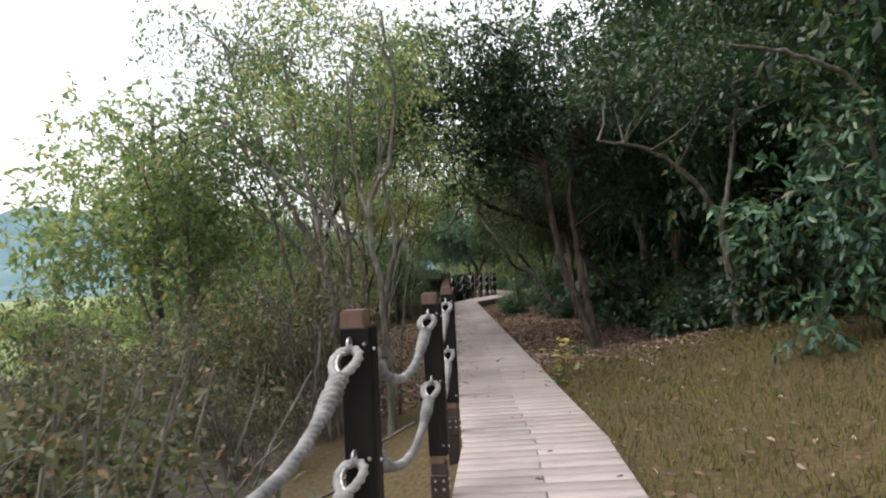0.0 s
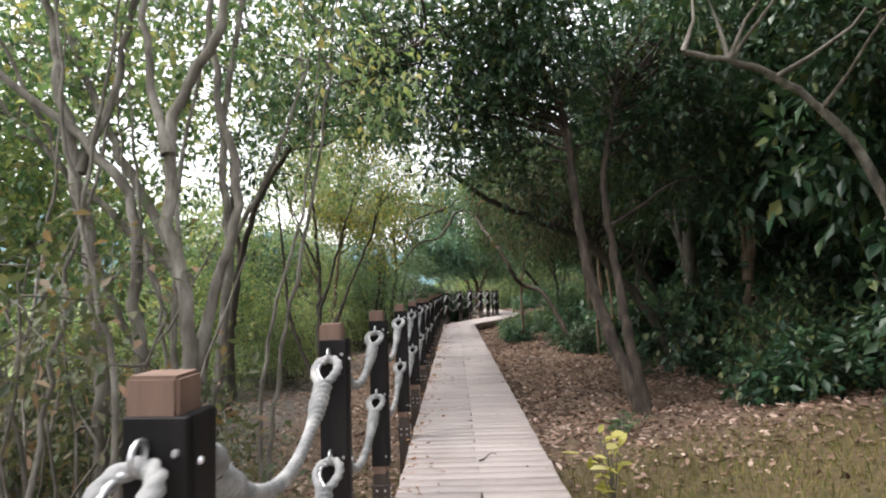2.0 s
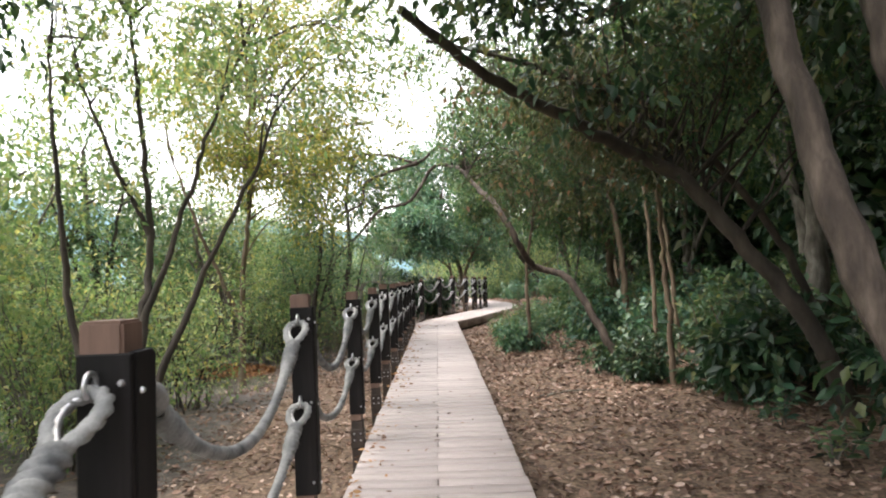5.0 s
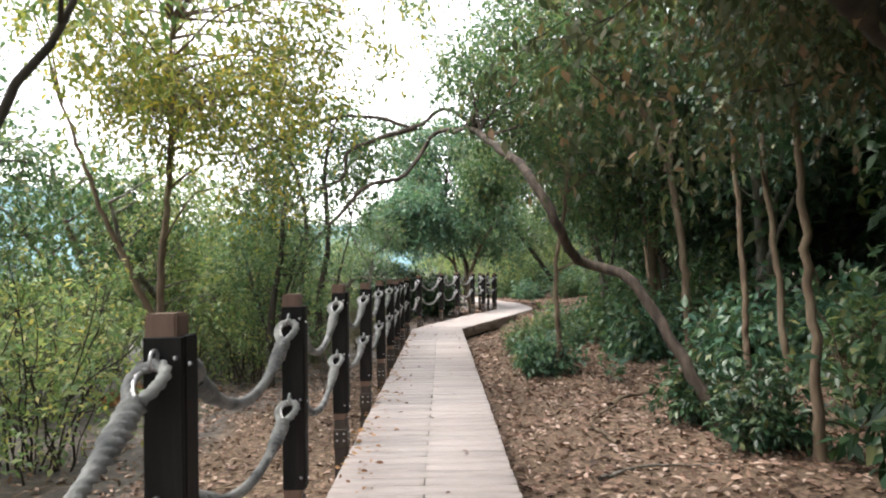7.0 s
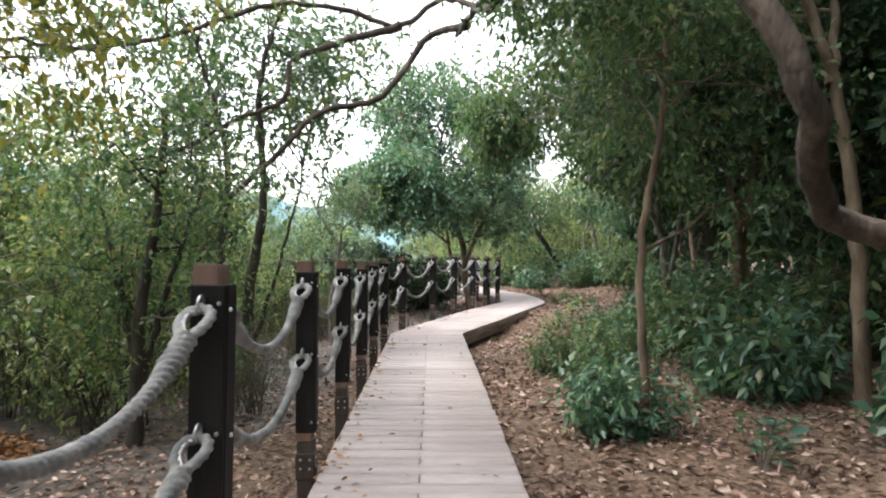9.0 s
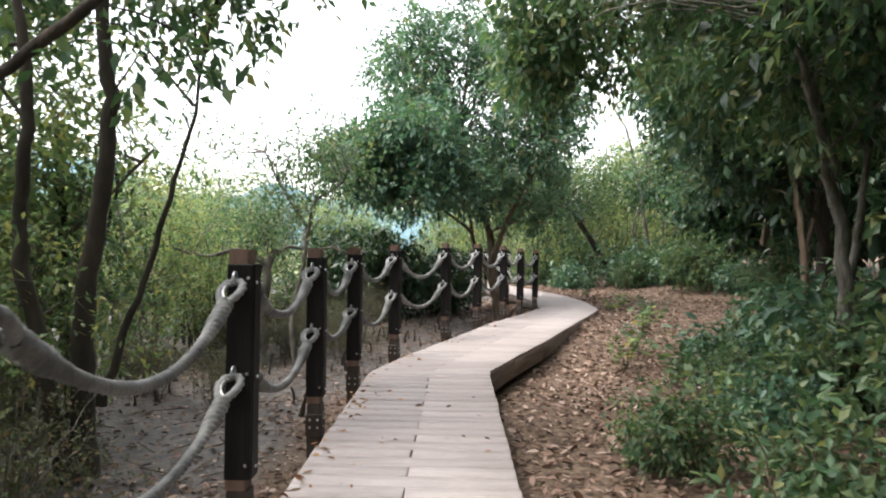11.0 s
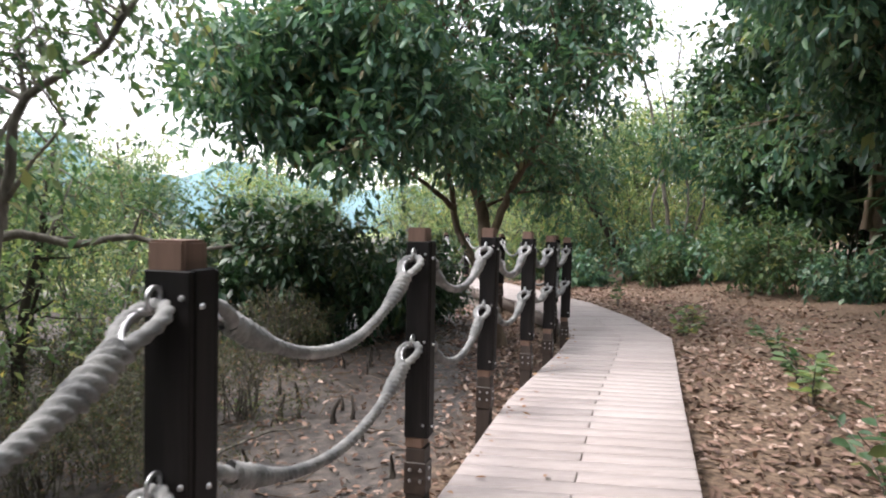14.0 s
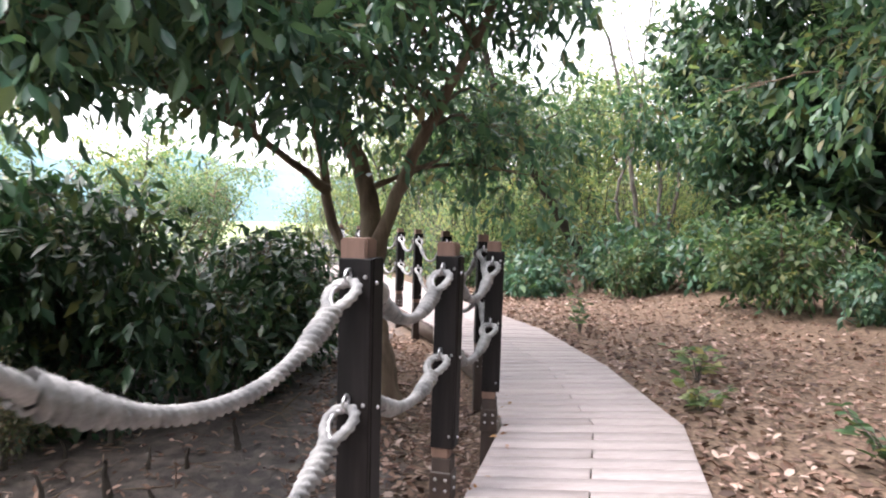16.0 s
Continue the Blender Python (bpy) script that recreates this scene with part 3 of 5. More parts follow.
# the posts stand a little higher or lower than the deck line
POST_Z = {10: -0.034, 11: -0.03, 12: -0.013, 13: -0.028, 14: -0.03, 15: -0.035, 16: -0.072, 17: -0.06, 18: -0.045, 19: -0.01, 20: 0.035, 21: 0.05, 22: 0.035, 24: -0.02}


def heading(i):
    a, b = Vector(POSTS[max(i - 1, 0)]), Vector(POSTS[min(i + 1, len(POSTS) - 1)])
    d = b - a
    return math.degrees(math.atan2(-d.x, d.y))


first = make_post()
post_rng = np.random.default_rng(8)
post_pose = []
for i, (x, y) in enumerate(POSTS):
    m = pose(x, y, POST_Z.get(i, 0.0), post_rng.normal(0, 0.35), post_rng.normal(0, 0.35), heading(i) + post_rng.normal(0, 1.0))
    post_pose.append(m)
    if i == 0:
        first.matrix_basis = m
    else:
        copy_thing(first, m)


# ---- ropes ----
def make_rope(a, b, side, sag, rng, fine):
    """One rope between two hooks: eye loops with thimbles at both ends, whipped splices, a sagging laid body."""
    a, b = np.array(a), np.array(b)
    u = np.linspace(0, 1, 280 if fine else 50)[:, None]
    P = a + (b - a) * u
    P[:, 2] -= (4 * sag * u * (1 - u) * (1 + 0.12 * (u - 0.5)))[:, 0]
    s = np.concatenate([[0], np.cumsum(np.linalg.norm(np.diff(P, axis=0), axis=1))])
    LOOP = 0.15
    keep = (s > LOOP * 0.85) & (s < s[-1] - LOOP * 0.85)
    Q, sq = P[keep], s[keep]
    dist = np.minimum(sq - sq[0], sq[-1] - sq)
    splice = np.exp(-(np.maximum(dist - 0.1, 0) / 0.10) ** 2)
    tuck = np.abs(np.sin(dist * math.pi / 0.042 + rng.uniform(0, 3))) ** 0.6
    r = 0.0168 + splice * (0.0075 + 0.004 * tuck) + rng.normal(0, 0.0005, len(dist))
    v, f = tube(Q, r, 12 if fine else 6, 3, 220.0, 0.7 if fine else 0.0)
    rope = tagged(new("barrier_rope", raw_mesh("rope", v, f, ROPE, True)), "sagging weathered white laid rope with spliced eye loops", "rope", "ropes between the posts")
    for hook, nxt in ((a, P[keep][0]), (b, P[keep][-1])):
        t = unit(nxt - hook)
        w = unit(np.asarray(side) - t * (np.asarray(side) @ t))
        n = np.cross(t, w)
        phi = np.linspace(0, 2 * np.pi, 48 if fine else 16, endpoint=False)[:, None]
        d = LOOP * (1 + np.cos(phi)) / 2 - 0.012
        lat = 0.056 * np.sin(phi) * np.sin(phi / 2) ** 0.8
        ring = hook + t * d + w * lat + n * 0.006 * np.sin(phi)
        v, f = tube(ring, 0.0155, 12 if fine else 5, 3, 190.0, 0.45 if fine else 0.0, True)
        loop = child("eye_loop", raw_mesh("eye_loop", v, f, ROPE, True), rope)
        inner = hook + t * (0.004 + (d + 0.012 - 0.012) * 0.8) + w * lat * 0.72
        v, f = tube(inner, 0.0075, 6, closed=True)
        child("thimble", raw_mesh("thimble", v, f, STEEL, True), loop, "bright steel thimble")
    return rope


rope_rng = np.random.default_rng(3)
for i in range(len(POSTS) - 1):
    m0, m1 = post_pose[i], post_pose[i + 1]
    for z in (HOOK_HIGH, HOOK_LOW):
        a = m0 @ Vector((HOOK_X, W2 + 0.03, z - 0.022))
        b = m1 @ Vector((HOOK_X, -W2 - 0.03, z - 0.022))
        make_rope(a, b, (m1.to_3x3() @ Vector((1, 0, 0))), (0.25 if z > 1 else 0.22) * min((b - a).length / 1.45, 1.2) + rope_rng.normal(0, 0.02), rope_rng, i < 26)


# ---- trees along the walk ----
R = np.random.default_rng
DARKTREE = "leaning brown-barked woodland tree with dark glossy leaves"
plant("tree", "twin-stemmed leaning brown tree with a dark canopy over the walk", "tree", (2.85, 9.3, -0.32),
      [([(2.85, 9.3, -0.45), (2.52, 9.6, 0.62), (2.3, 9.9, 1.51), (2.18, 10.2, 2.83), (2.1, 10.4, 3.9), (1.6, 10.6, 4.8)], 0.105, 0.04),
       ([(2.88, 9.32, -0.4), (2.74, 9.5, 0.45), (2.64, 9.9, 1.89), (2.62, 10.1, 2.94), (2.9, 10.3, 4.2)], 0.085, 0.035)],
      cloud(R(11), 92, (-2.4, 8.4, 2.95), (6.4, 13.8, 6.4), (0.4, 0.75)), 60, 7, 0.12, LEAF_DARK, BARK_UMBER, 11, limb=0.03)
plant("tree", "slim dark tree reaching its grey-green canopy across the walk", "tree", (-2.9, 10.6, -0.5),
      [([(-2.9, 10.6, -0.6), (-2.8, 10.6, 1.2), (-2.4, 10.5, 2.7), (-1.5, 10.4, 3.9), (-0.4, 10.3, 4.7), (0.8, 10.2, 5.2)], 0.07, 0.02), ([(-2.7, 10.6, 1.8), (-2.9, 10.8, 3.2), (-2.6, 11.0, 4.6)], 0.04, 0.014)],
      cloud(R(111), 36, (-2.6, 8.6, 3.2), (2.6, 12.2, 6.6), (0.35, 0.65)), 50, 7, 0.11, LEAF_MID, BARK_DARK, 61, limb=0.018)
plant("tree", "slender pale-barked forked tree at the edge of the wood", "tree", (4.32, 6.5, 0.1),
      [([(4.34, 6.5, 0.0), (4.32, 6.5, 0.48), (4.22, 6.5, 1.54), (4.03, 6.4, 2.11), (3.49, 6.2, 2.71), (2.85, 6.0, 3.01), (2.25, 5.8, 3.08)], 0.075, 0.02),
       ([(4.16, 6.45, 1.8), (4.3, 6.4, 2.4), (4.5, 6.5, 3.2), (4.6, 6.6, 4.2)], 0.05, 0.02)],
      cloud(R(12), 40, (2.2, 4.2, 2.7), (6.8, 8.8, 5.6), (0.35, 0.65)), 56, 7, 0.1, LEAF_DARK, BARK_GREY, 12)
plant("tree", "bent grey-brown tree arching its bare limbs over the walk", "tree", (3.4, 16.8, -0.3),
      [([(3.45, 16.8, -0.4), (3.06, 17.0, 0.38), (2.67, 17.3, 1.15), (2.4, 17.45, 1.3), (2.14, 17.45, 1.38), (1.85, 17.1, 1.78), (1.6, 17.3, 2.3), (1.32, 18.5, 2.85), (1.15, 20.5, 3.45), (0.95, 23.1, 3.95)], 0.066, 0.026),
       ([(1.2, 20.5, 3.4), (1.25, 22.2, 3.95), (0.75, 23.1, 4.4), (0.26, 23.1, 4.07), (-0.51, 23.0, 4.23), (-1.29, 22.8, 4.18), (-2.13, 22.5, 3.76), (-2.91, 22.0, 3.4), (-3.67, 21.5, 3.32)], 0.048, 0.022),
       ([(1.05, 22.6, 3.9), (0.61, 23.0, 3.9), (0.21, 22.8, 3.28), (-0.08, 22.6, 2.99), (-0.64, 22.6, 2.88), (-1.07, 22.5, 2.4), (-1.66, 22.3, 1.72), (-2.0, 22.2, 0.8)], 0.048, 0.025),
       ([(0.26, 23.1, 4.07), (-0.5, 23.0, 3.81), (-1.04, 22.9, 3.53), (-1.11, 22.8, 3.06), (-1.63, 22.6, 2.77), (-2.27, 22.4, 2.34), (-2.54, 22.0, 2.21)], 0.05, 0.018)],
      cloud(R(14), 10, (-4.4, 21.3, 3.2), (-1.5, 23.4, 5.2), (0.3, 0.5)) + cloud(R(114), 22, (0.9, 18.2, 3.0), (3.2, 22.0, 5.0), (0.3, 0.5)), 48, 7, 0.085, LEAF_MID, BARK_UMBER, 13, limb=0.016)
plant("tree", "tall slim tree whose leafy crown spreads above the walk", "tree", (4.6, 20.9, -0.25), [([(4.6, 20.9, -0.4), (4.5, 20.9, 1.6), (4.2, 20.9, 3.2), (3.4, 20.8, 4.6), (2.4, 20.7, 5.6)], 0.08, 0.03), ([(4.3, 20.9, 2.8), (4.6, 21.4, 4.2), (4.4, 21.8, 5.6)], 0.05, 0.02)],
      cloud(R(13), 74, (0.6, 19.4, 3.3), (5.4, 25.2, 6.8), (0.35, 0.65)), 54, 7, 0.1, LEAF_MID, BARK, 43, limb=0.016)
plant("tree", "dark many-stemmed tree leaning over the mud", "tree", (-1.75, 23.7, -0.5),
      [([(-1.75, 23.7, -0.6), (-1.7, 23.6, 0.8), (-1.5, 23.5, 2.0), (-1.55, 23.4, 3.4), (-1.2, 23.4, 4.6)], 0.095, 0.02), ([(-1.8, 23.6, -0.5), (-2.0, 23.4, 1.0), (-1.9, 23.2, 2.4), (-2.3, 23.1, 4.0)], 0.07, 0.018), ([(-1.7, 23.8, 0.0), (-1.3, 24.0, 1.5), (-1.05, 24.1, 2.9)], 0.035, 0.01)],
      cloud(R(44), 46, (-3.6, 22.6, 2.1), (0.4, 25.4, 5.2), (0.28, 0.5)), 26, 6, 0.12, LEAF_MID, BARK_DARK, 44, limb=0.012)
for k, (x, y, tx, ty, h) in enumerate([(3.69, 15.8, 3.5, 15.8, 3.2), (4.39, 18.5, 4.2, 18.5, 4.0), (4.59, 17.9, 4.2, 17.8, 3.6)]):
    plant("tree", "thin straight brown sapling trunk under the canopy", "tree", (x, y, -0.3), [([(x, y, -0.4), ((x + tx) / 2 + 0.04, y, h * 0.4), (tx, ty, h)], 0.05, 0.025)],
          cloud(R(20 + k), 7, (tx - 1.0, ty - 1.0, h - 1.0), (tx + 1.0, ty + 1.0, h + 1.2), (0.3, 0.5)), 44, 7, 0.085, LEAF_DARK, BARK, 20 + k)
plant("tree", "slim brown tree with drooping leaves in the litter", "tree", (2.5, 20.6, -0.3), [([(2.5, 20.6, -0.4), (2.47, 20.6, 0.5), (2.47, 20.6, 1.49), (2.62, 20.6, 2.23), (2.7, 20.7, 3.2)], 0.05, 0.022)],
      cloud(R(25), 14, (1.7, 19.8, 1.6), (4.0, 22.5, 4.2), (0.3, 0.5)), 36, 7, 0.09, LEAF_MID, BARK, 25)
plant("tree", "bleached many-stemmed grey mangrove tree with thin foliage", "tree", (-1.85, 6.6, -0.45),
      [([(-1.82, 6.6, -0.55), (-1.82, 6.6, 0.44), (-1.98, 6.6, 1.68), (-2.41, 6.5, 2.56), (-2.94, 6.4, 3.98), (-3.2, 6.3, 5.0)], 0.08, 0.02),
       ([(-1.75, 6.6, -0.5), (-1.51, 6.6, 1.49), (-1.58, 6.7, 2.69), (-1.44, 6.7, 3.79), (-1.27, 6.8, 4.8)], 0.06, 0.018),
       ([(-1.8, 6.7, 0.3), (-1.7, 6.9, 1.5), (-1.2, 7.0, 2.6), (-0.9, 7.2, 3.6)], 0.04, 0.012),
       ([(-1.98, 6.6, 1.6), (-2.6, 6.4, 2.2), (-3.64, 6.2, 3.4)], 0.045, 0.014), ([(-1.9, 6.5, 0.2), (-2.3, 6.1, 1.4), (-2.5, 5.6, 2.6), (-2.9, 5.3, 3.6)], 0.04, 0.012)],
      cloud(R(31), 56, (-4.8, 5.4, 2.3), (-0.4, 9.6, 7.0), (0.3, 0.6)), 40, 7, 0.08, LEAF_MID, BARK_GREY, 31, limb=0.014)
plant("tree", "tall pale grey mangrove with leaning stems close to the posts", "tree", (-0.95, 4.0, -0.4),
      [([(-0.72, 3.9, -0.5), (-0.74, 3.9, 0.58), (-0.77, 3.9, 1.2), (-0.86, 3.92, 1.68), (-0.85, 3.95, 2.07), (-0.77, 3.95, 2.35), (-0.6, 3.9, 2.6), (-0.5, 3.9, 3.4), (-0.6, 4.0, 4.4)], 0.05, 0.014),
       ([(-0.78, 3.95, 0.9), (-0.7, 4.0, 1.31), (-0.6, 4.0, 1.58), (-0.58, 4.05, 1.9), (-0.72, 4.1, 2.6), (-0.66, 4.2, 3.8)], 0.034, 0.01),
       ([(-1.32, 4.3, -0.45), (-1.38, 4.3, 0.96), (-1.45, 4.3, 1.66), (-1.59, 4.3, 2.39), (-1.72, 4.4, 2.9), (-1.9, 4.5, 4.2)], 0.055, 0.014),
       ([(-1.1, 4.2, 0.2), (-1.15, 4.2, 1.3), (-1.22, 4.25, 1.87), (-1.59, 4.25, 2.27), (-1.95, 4.2, 2.6), (-2.6, 4.2, 3.3)], 0.045, 0.012),
       ([(-0.86, 3.92, 2.0), (-1.0, 4.0, 2.6), (-1.05, 4.1, 3.6)], 0.028, 0.008), ([(-1.5, 4.3, 2.0), (-1.3, 4.4, 2.7), (-1.25, 4.5, 3.7)], 0.028, 0.008), ([(-0.9, 4.1, -0.3), (-1.0, 4.3, 0.8), (-1.05, 4.5, 1.9), (-0.9, 4.6, 3.0)], 0.03, 0.008)]
      + [([(x, y, -0.4), (x + 0.12 * math.sin(7 * x), y + 0.1, 0.9), (x + 0.35 * math.sin(5 * x + y), y + 0.2, 2.0), (x + 0.5 * math.sin(5 * x + y), y + 0.3, 3.2)], 0.02, 0.006)
         for x, y in ((-0.95, 3.6), (-1.6, 3.9), (-1.2, 4.8), (-1.9, 4.4), (-0.7, 4.7), (-1.45, 5.1), (-2.2, 4.9), (-0.85, 5.2))],
      cloud(R(48), 30, (-3.0, 3.2, 2.3), (0.1, 5.8, 5.0), (0.25, 0.45)), 30, 7, 0.07, LEAF_LIGHT, BARK_GREY, 48, limb=0.01)
plant("tree", "small many-stemmed tree with sparse light green leaves", "tree", (-2.0, 13.0, -0.5),
      [([(-1.95, 12.9, -0.6), (-2.1, 13.2, 0.6), (-2.15, 13.6, 1.77), (-2.28, 13.6, 3.48), (-2.4, 13.7, 4.3)], 0.06, 0.014),
       ([(-2.05, 12.9, -0.5), (-2.55, 13.0, 0.8), (-2.66, 13.0, 1.61), (-2.75, 13.0, 2.75), (-2.9, 13.2, 3.6)], 0.05, 0.012),
       ([(-2.1, 13.3, 0.9), (-1.75, 13.6, 2.2), (-1.59, 13.7, 2.82), (-1.3, 13.9, 3.7)], 0.036, 0.01),
       ([(-2.05, 13.0, 0.0), (-1.5, 13.4, 1.5), (-1.1, 13.7, 2.5), (-0.95, 13.9, 3.17)], 0.045, 0.012), ([(-2.15, 13.6, 1.77), (-2.5, 13.5, 2.6), (-2.78, 13.4, 3.46)], 0.03, 0.01)],
      cloud(R(32), 46, (-4.4, 11.6, 2.2), (0.4, 16.0, 6.8), (0.3, 0.6)), 44, 7, 0.08, LEAF_LIGHT, BARK_DARK, 32, limb=0.012)
plant("tree", "tall yellow-green leafy tree beside the mud flat", "tree", (-2.9, 19.0, -0.5),
      [([(-2.9, 19.0, -0.6), (-2.8, 18.8, 1.2), (-2.6, 18.6, 2.6), (-2.5, 18.4, 4.6)], 0.07, 0.02), ([(-2.85, 18.9, 0.6), (-3.4, 18.6, 2.0), (-3.9, 18.4, 3.6)], 0.05, 0.015)],
      cloud(R(33), 68, (-4.5, 16.4, 2.0), (0.3, 20.8, 6.6), (0.35, 0.65)), 56, 7, 0.085, LEAF_YELLOW, BARK, 33)
plant("tree", "small crooked tree with fresh green leaves in the mud", "tree", (-1.2, 27.6, -0.5),
      [([(-1.2, 27.6, -0.6), (-1.27, 27.6, 0.28), (-1.12, 27.7, 1.3), (-1.42, 27.7, 1.85), (-1.7, 27.7, 2.4)], 0.045, 0.014), ([(-1.14, 27.7, 1.2), (-1.03, 27.7, 1.76), (-0.69, 27.7, 2.01), (-0.5, 27.8, 2.5)], 0.028, 0.01)],
      cloud(R(34), 18, (-2.5, 26.8, 1.4), (0.0, 28.8, 3.0), (0.22, 0.4)), 30, 7, 0.07, LEAF_MID, BARK_GREY, 34, limb=0.012)
plant("tree", "stout old mangrove stump with a crooked level bough", "tree", (-1.88, 28.3, -0.5),
      [([(-1.9, 28.3, -0.6), (-1.86, 28.32, 0.1), (-1.83, 28.28, 0.55), (-1.8, 28.3, 0.95), (-1.72, 28.35, 1.12)], 0.085, 0.055), ([(-1.78, 28.3, 1.0), (-1.55, 28.55, 1.18), (-1.3, 28.6, 1.1), (-1.0, 28.7, 1.17), (-0.75, 28.75, 1.08), (-0.45, 28.8, 1.12)], 0.034, 0.01),
       ([(-1.8, 28.3, 0.9), (-2.2, 28.25, 1.1), (-2.6, 28.1, 1.02), (-3.1, 28.0, 1.15)], 0.045, 0.015)],
      cloud(R(39), 10, (-3.2, 27.6, 1.0), (-0.6, 29.2, 1.9), (0.2, 0.35)), 18, 6, 0.07, LEAF_MID, BARK_GREY, 39, limb=0.01)
plant("tree", "broad dark evergreen tree with large glossy leaves and several stems", "tree", (1.87, 34.3, -0.45),
      [([(1.89, 34.2, -0.6), (1.68, 34.4, 0.46), (1.63, 34.6, 1.26), (1.54, 34.7, 1.8), (1.1, 34.8, 2.75), (0.8, 34.9, 4.2)], 0.13, 0.05),
       ([(1.65, 34.5, 0.9), (1.95, 34.4, 1.77), (2.31, 34.2, 2.5), (2.8, 34.0, 3.5)], 0.075, 0.03),
       ([(1.7, 34.5, 0.4), (1.27, 35.0, 1.25), (1.17, 35.0, 1.8), (0.95, 35.0, 2.75)], 0.08, 0.03), ([(1.2, 35.0, 1.6), (0.57, 34.6, 2.05), (-0.2, 34.3, 2.4)], 0.05, 0.02)],
      cloud(R(35), 88, (-2.0, 32.0, 1.95), (4.1, 36.8, 6.6), (0.4, 0.7)) + cloud(R(135), 52, (-2.1, 31.0, 1.9), (1.5, 33.6, 4.0), (0.3, 0.5)), 52, 7, 0.14, LEAF_BIG, BARK, 35, simple=False, limb=0.028, droop=0.35)
plant("tree", "leaning dark tree beyond the bend of the walk", "tree", (6.7, 43.2, 0.0), [([(6.9, 43.3, -0.3), (6.48, 43, 0.29), (5.77, 42.5, 1.31), (4.16, 41.0, 3.23), (3.5, 40.4, 4.6)], 0.14, 0.06)],
      cloud(R(36), 26, (2.4, 39.4, 2.4), (6.4, 43.4, 4.8), (0.4, 0.65)), 46, 7, 0.12, LEAF_MID, BARK_DARK, 36)
plant("tree", "cluster of pale bare vine-hung stems", "tree", (8.1, 44.0, 0.1),
      [([(8.2, 44, -0.1), (8.15, 44.0, 0.45), (7.69, 44.0, 3.4), (7.18, 44.0, 5.68), (6.59, 44.0, 6.72)], 0.09, 0.03), ([(8.3, 44.1, 0.0), (8.6, 44.1, 2.5), (8.1, 44.2, 4.6), (8.3, 44.2, 7.0)], 0.06, 0.02),
       ([(8.0, 43.9, 0.0), (7.4, 43.8, 2.0), (7.9, 43.8, 4.0), (7.4, 43.9, 6.4)], 0.05, 0.02), ([(8.5, 44.3, 0.0), (9.2, 44.4, 2.4), (9.0, 44.4, 5.0), (9.6, 44.5, 7.4)], 0.06, 0.02)],
      cloud(R(37), 16, (6.0, 43.0, 4.2), (10.0, 45.4, 8.4), (0.3, 0.6)), 30, 7, 0.1, LEAF_LIGHT, BARK_GREY, 37)
plant("tree", "dark-trunked spreading tree with broad drooping leaves above the litter", "tree", (9.6, 42.4, 0.2), [([(9.7, 42.5, 0.0), (9.5, 42.4, 1.6), (9.2, 42.2, 3.6), (9.0, 42.0, 5.4)], 0.12, 0.04)],
      cloud(R(40), 40, (6.9, 38.6, 1.7), (12.8, 43.6, 6.6), (0.45, 0.8)), 50, 7, 0.18, LEAF_BIG, BARK, 40, simple=False, droop=0.45)
plant("tree", "spreading branch tree with fine brownish-green drooping foliage", "tree", (4.6, 13.6, -0.2),
      [([(4.7, 13.6, -0.3), (4.2, 13.5, 0.7), (3.55, 13.5, 1.55), (3.1, 13.5, 2.1), (2.8, 13.5, 2.3), (2.3, 13.2, 2.45), (1.8, 12.9, 2.65), (1.1, 12.5, 2.9), (0.4, 12.3, 3.4)], 0.11, 0.04)],
      cloud(R(38), 40, (1.2, 12.6, 2.5), (6.2, 16.4, 5.0), (0.3, 0.6)), 54, 8, 0.085, LEAF_MID, BARK_DARK, 38, droop=0.5)
plant("tree", "drooping olive-yellow foliage tree beside the dark bough", "tree", (5.0, 14.4, -0.1),
      [([(5.1, 14.4, -0.3), (4.5, 14.2, 1.2), (3.6, 13.9, 2.3), (2.6, 13.6, 2.9), (1.5, 13.4, 3.3), (0.6, 13.3, 3.5)], 0.06, 0.018), ([(3.2, 13.8, 2.6), (2.6, 14.4, 3.4), (2.0, 15.0, 4.2)], 0.035, 0.012)],
      cloud(R(45), 24, (0.9, 12.7, 2.3), (3.6, 15.4, 4.2), (0.25, 0.45)), 40, 9, 0.075, LEAF_OLIVE, BARK_DARK, 45, droop=0.7, limb=0.012)
plant("tree", "leafy green tree with long drooping leaves at the litter's edge", "tree", (4.3, 25.0, -0.2),
      [([(4.3, 25.0, -0.4), (4.2, 25.0, 1.4), (3.9, 25.1, 3.0), (3.4, 25.3, 4.6), (3.2, 25.4, 5.6)], 0.075, 0.025), ([(4.15, 25.0, 1.6), (3.6, 24.6, 2.8), (2.9, 24.2, 3.6)], 0.04, 0.015), ([(4.3, 25.1, 0.6), (4.7, 25.4, 2.4), (4.9, 25.8, 4.4)], 0.045, 0.015)],
      cloud(R(46), 62, (2.0, 22.6, 2.2), (6.4, 28.4, 6.6), (0.35, 0.65)) + cloud(R(146), 14, (1.2, 25.2, 3.0), (3.0, 28.0, 4.6), (0.3, 0.5)), 46, 7, 0.13, LEAF_MID, BARK_GREY, 46, droop=0.6, limb=0.016)
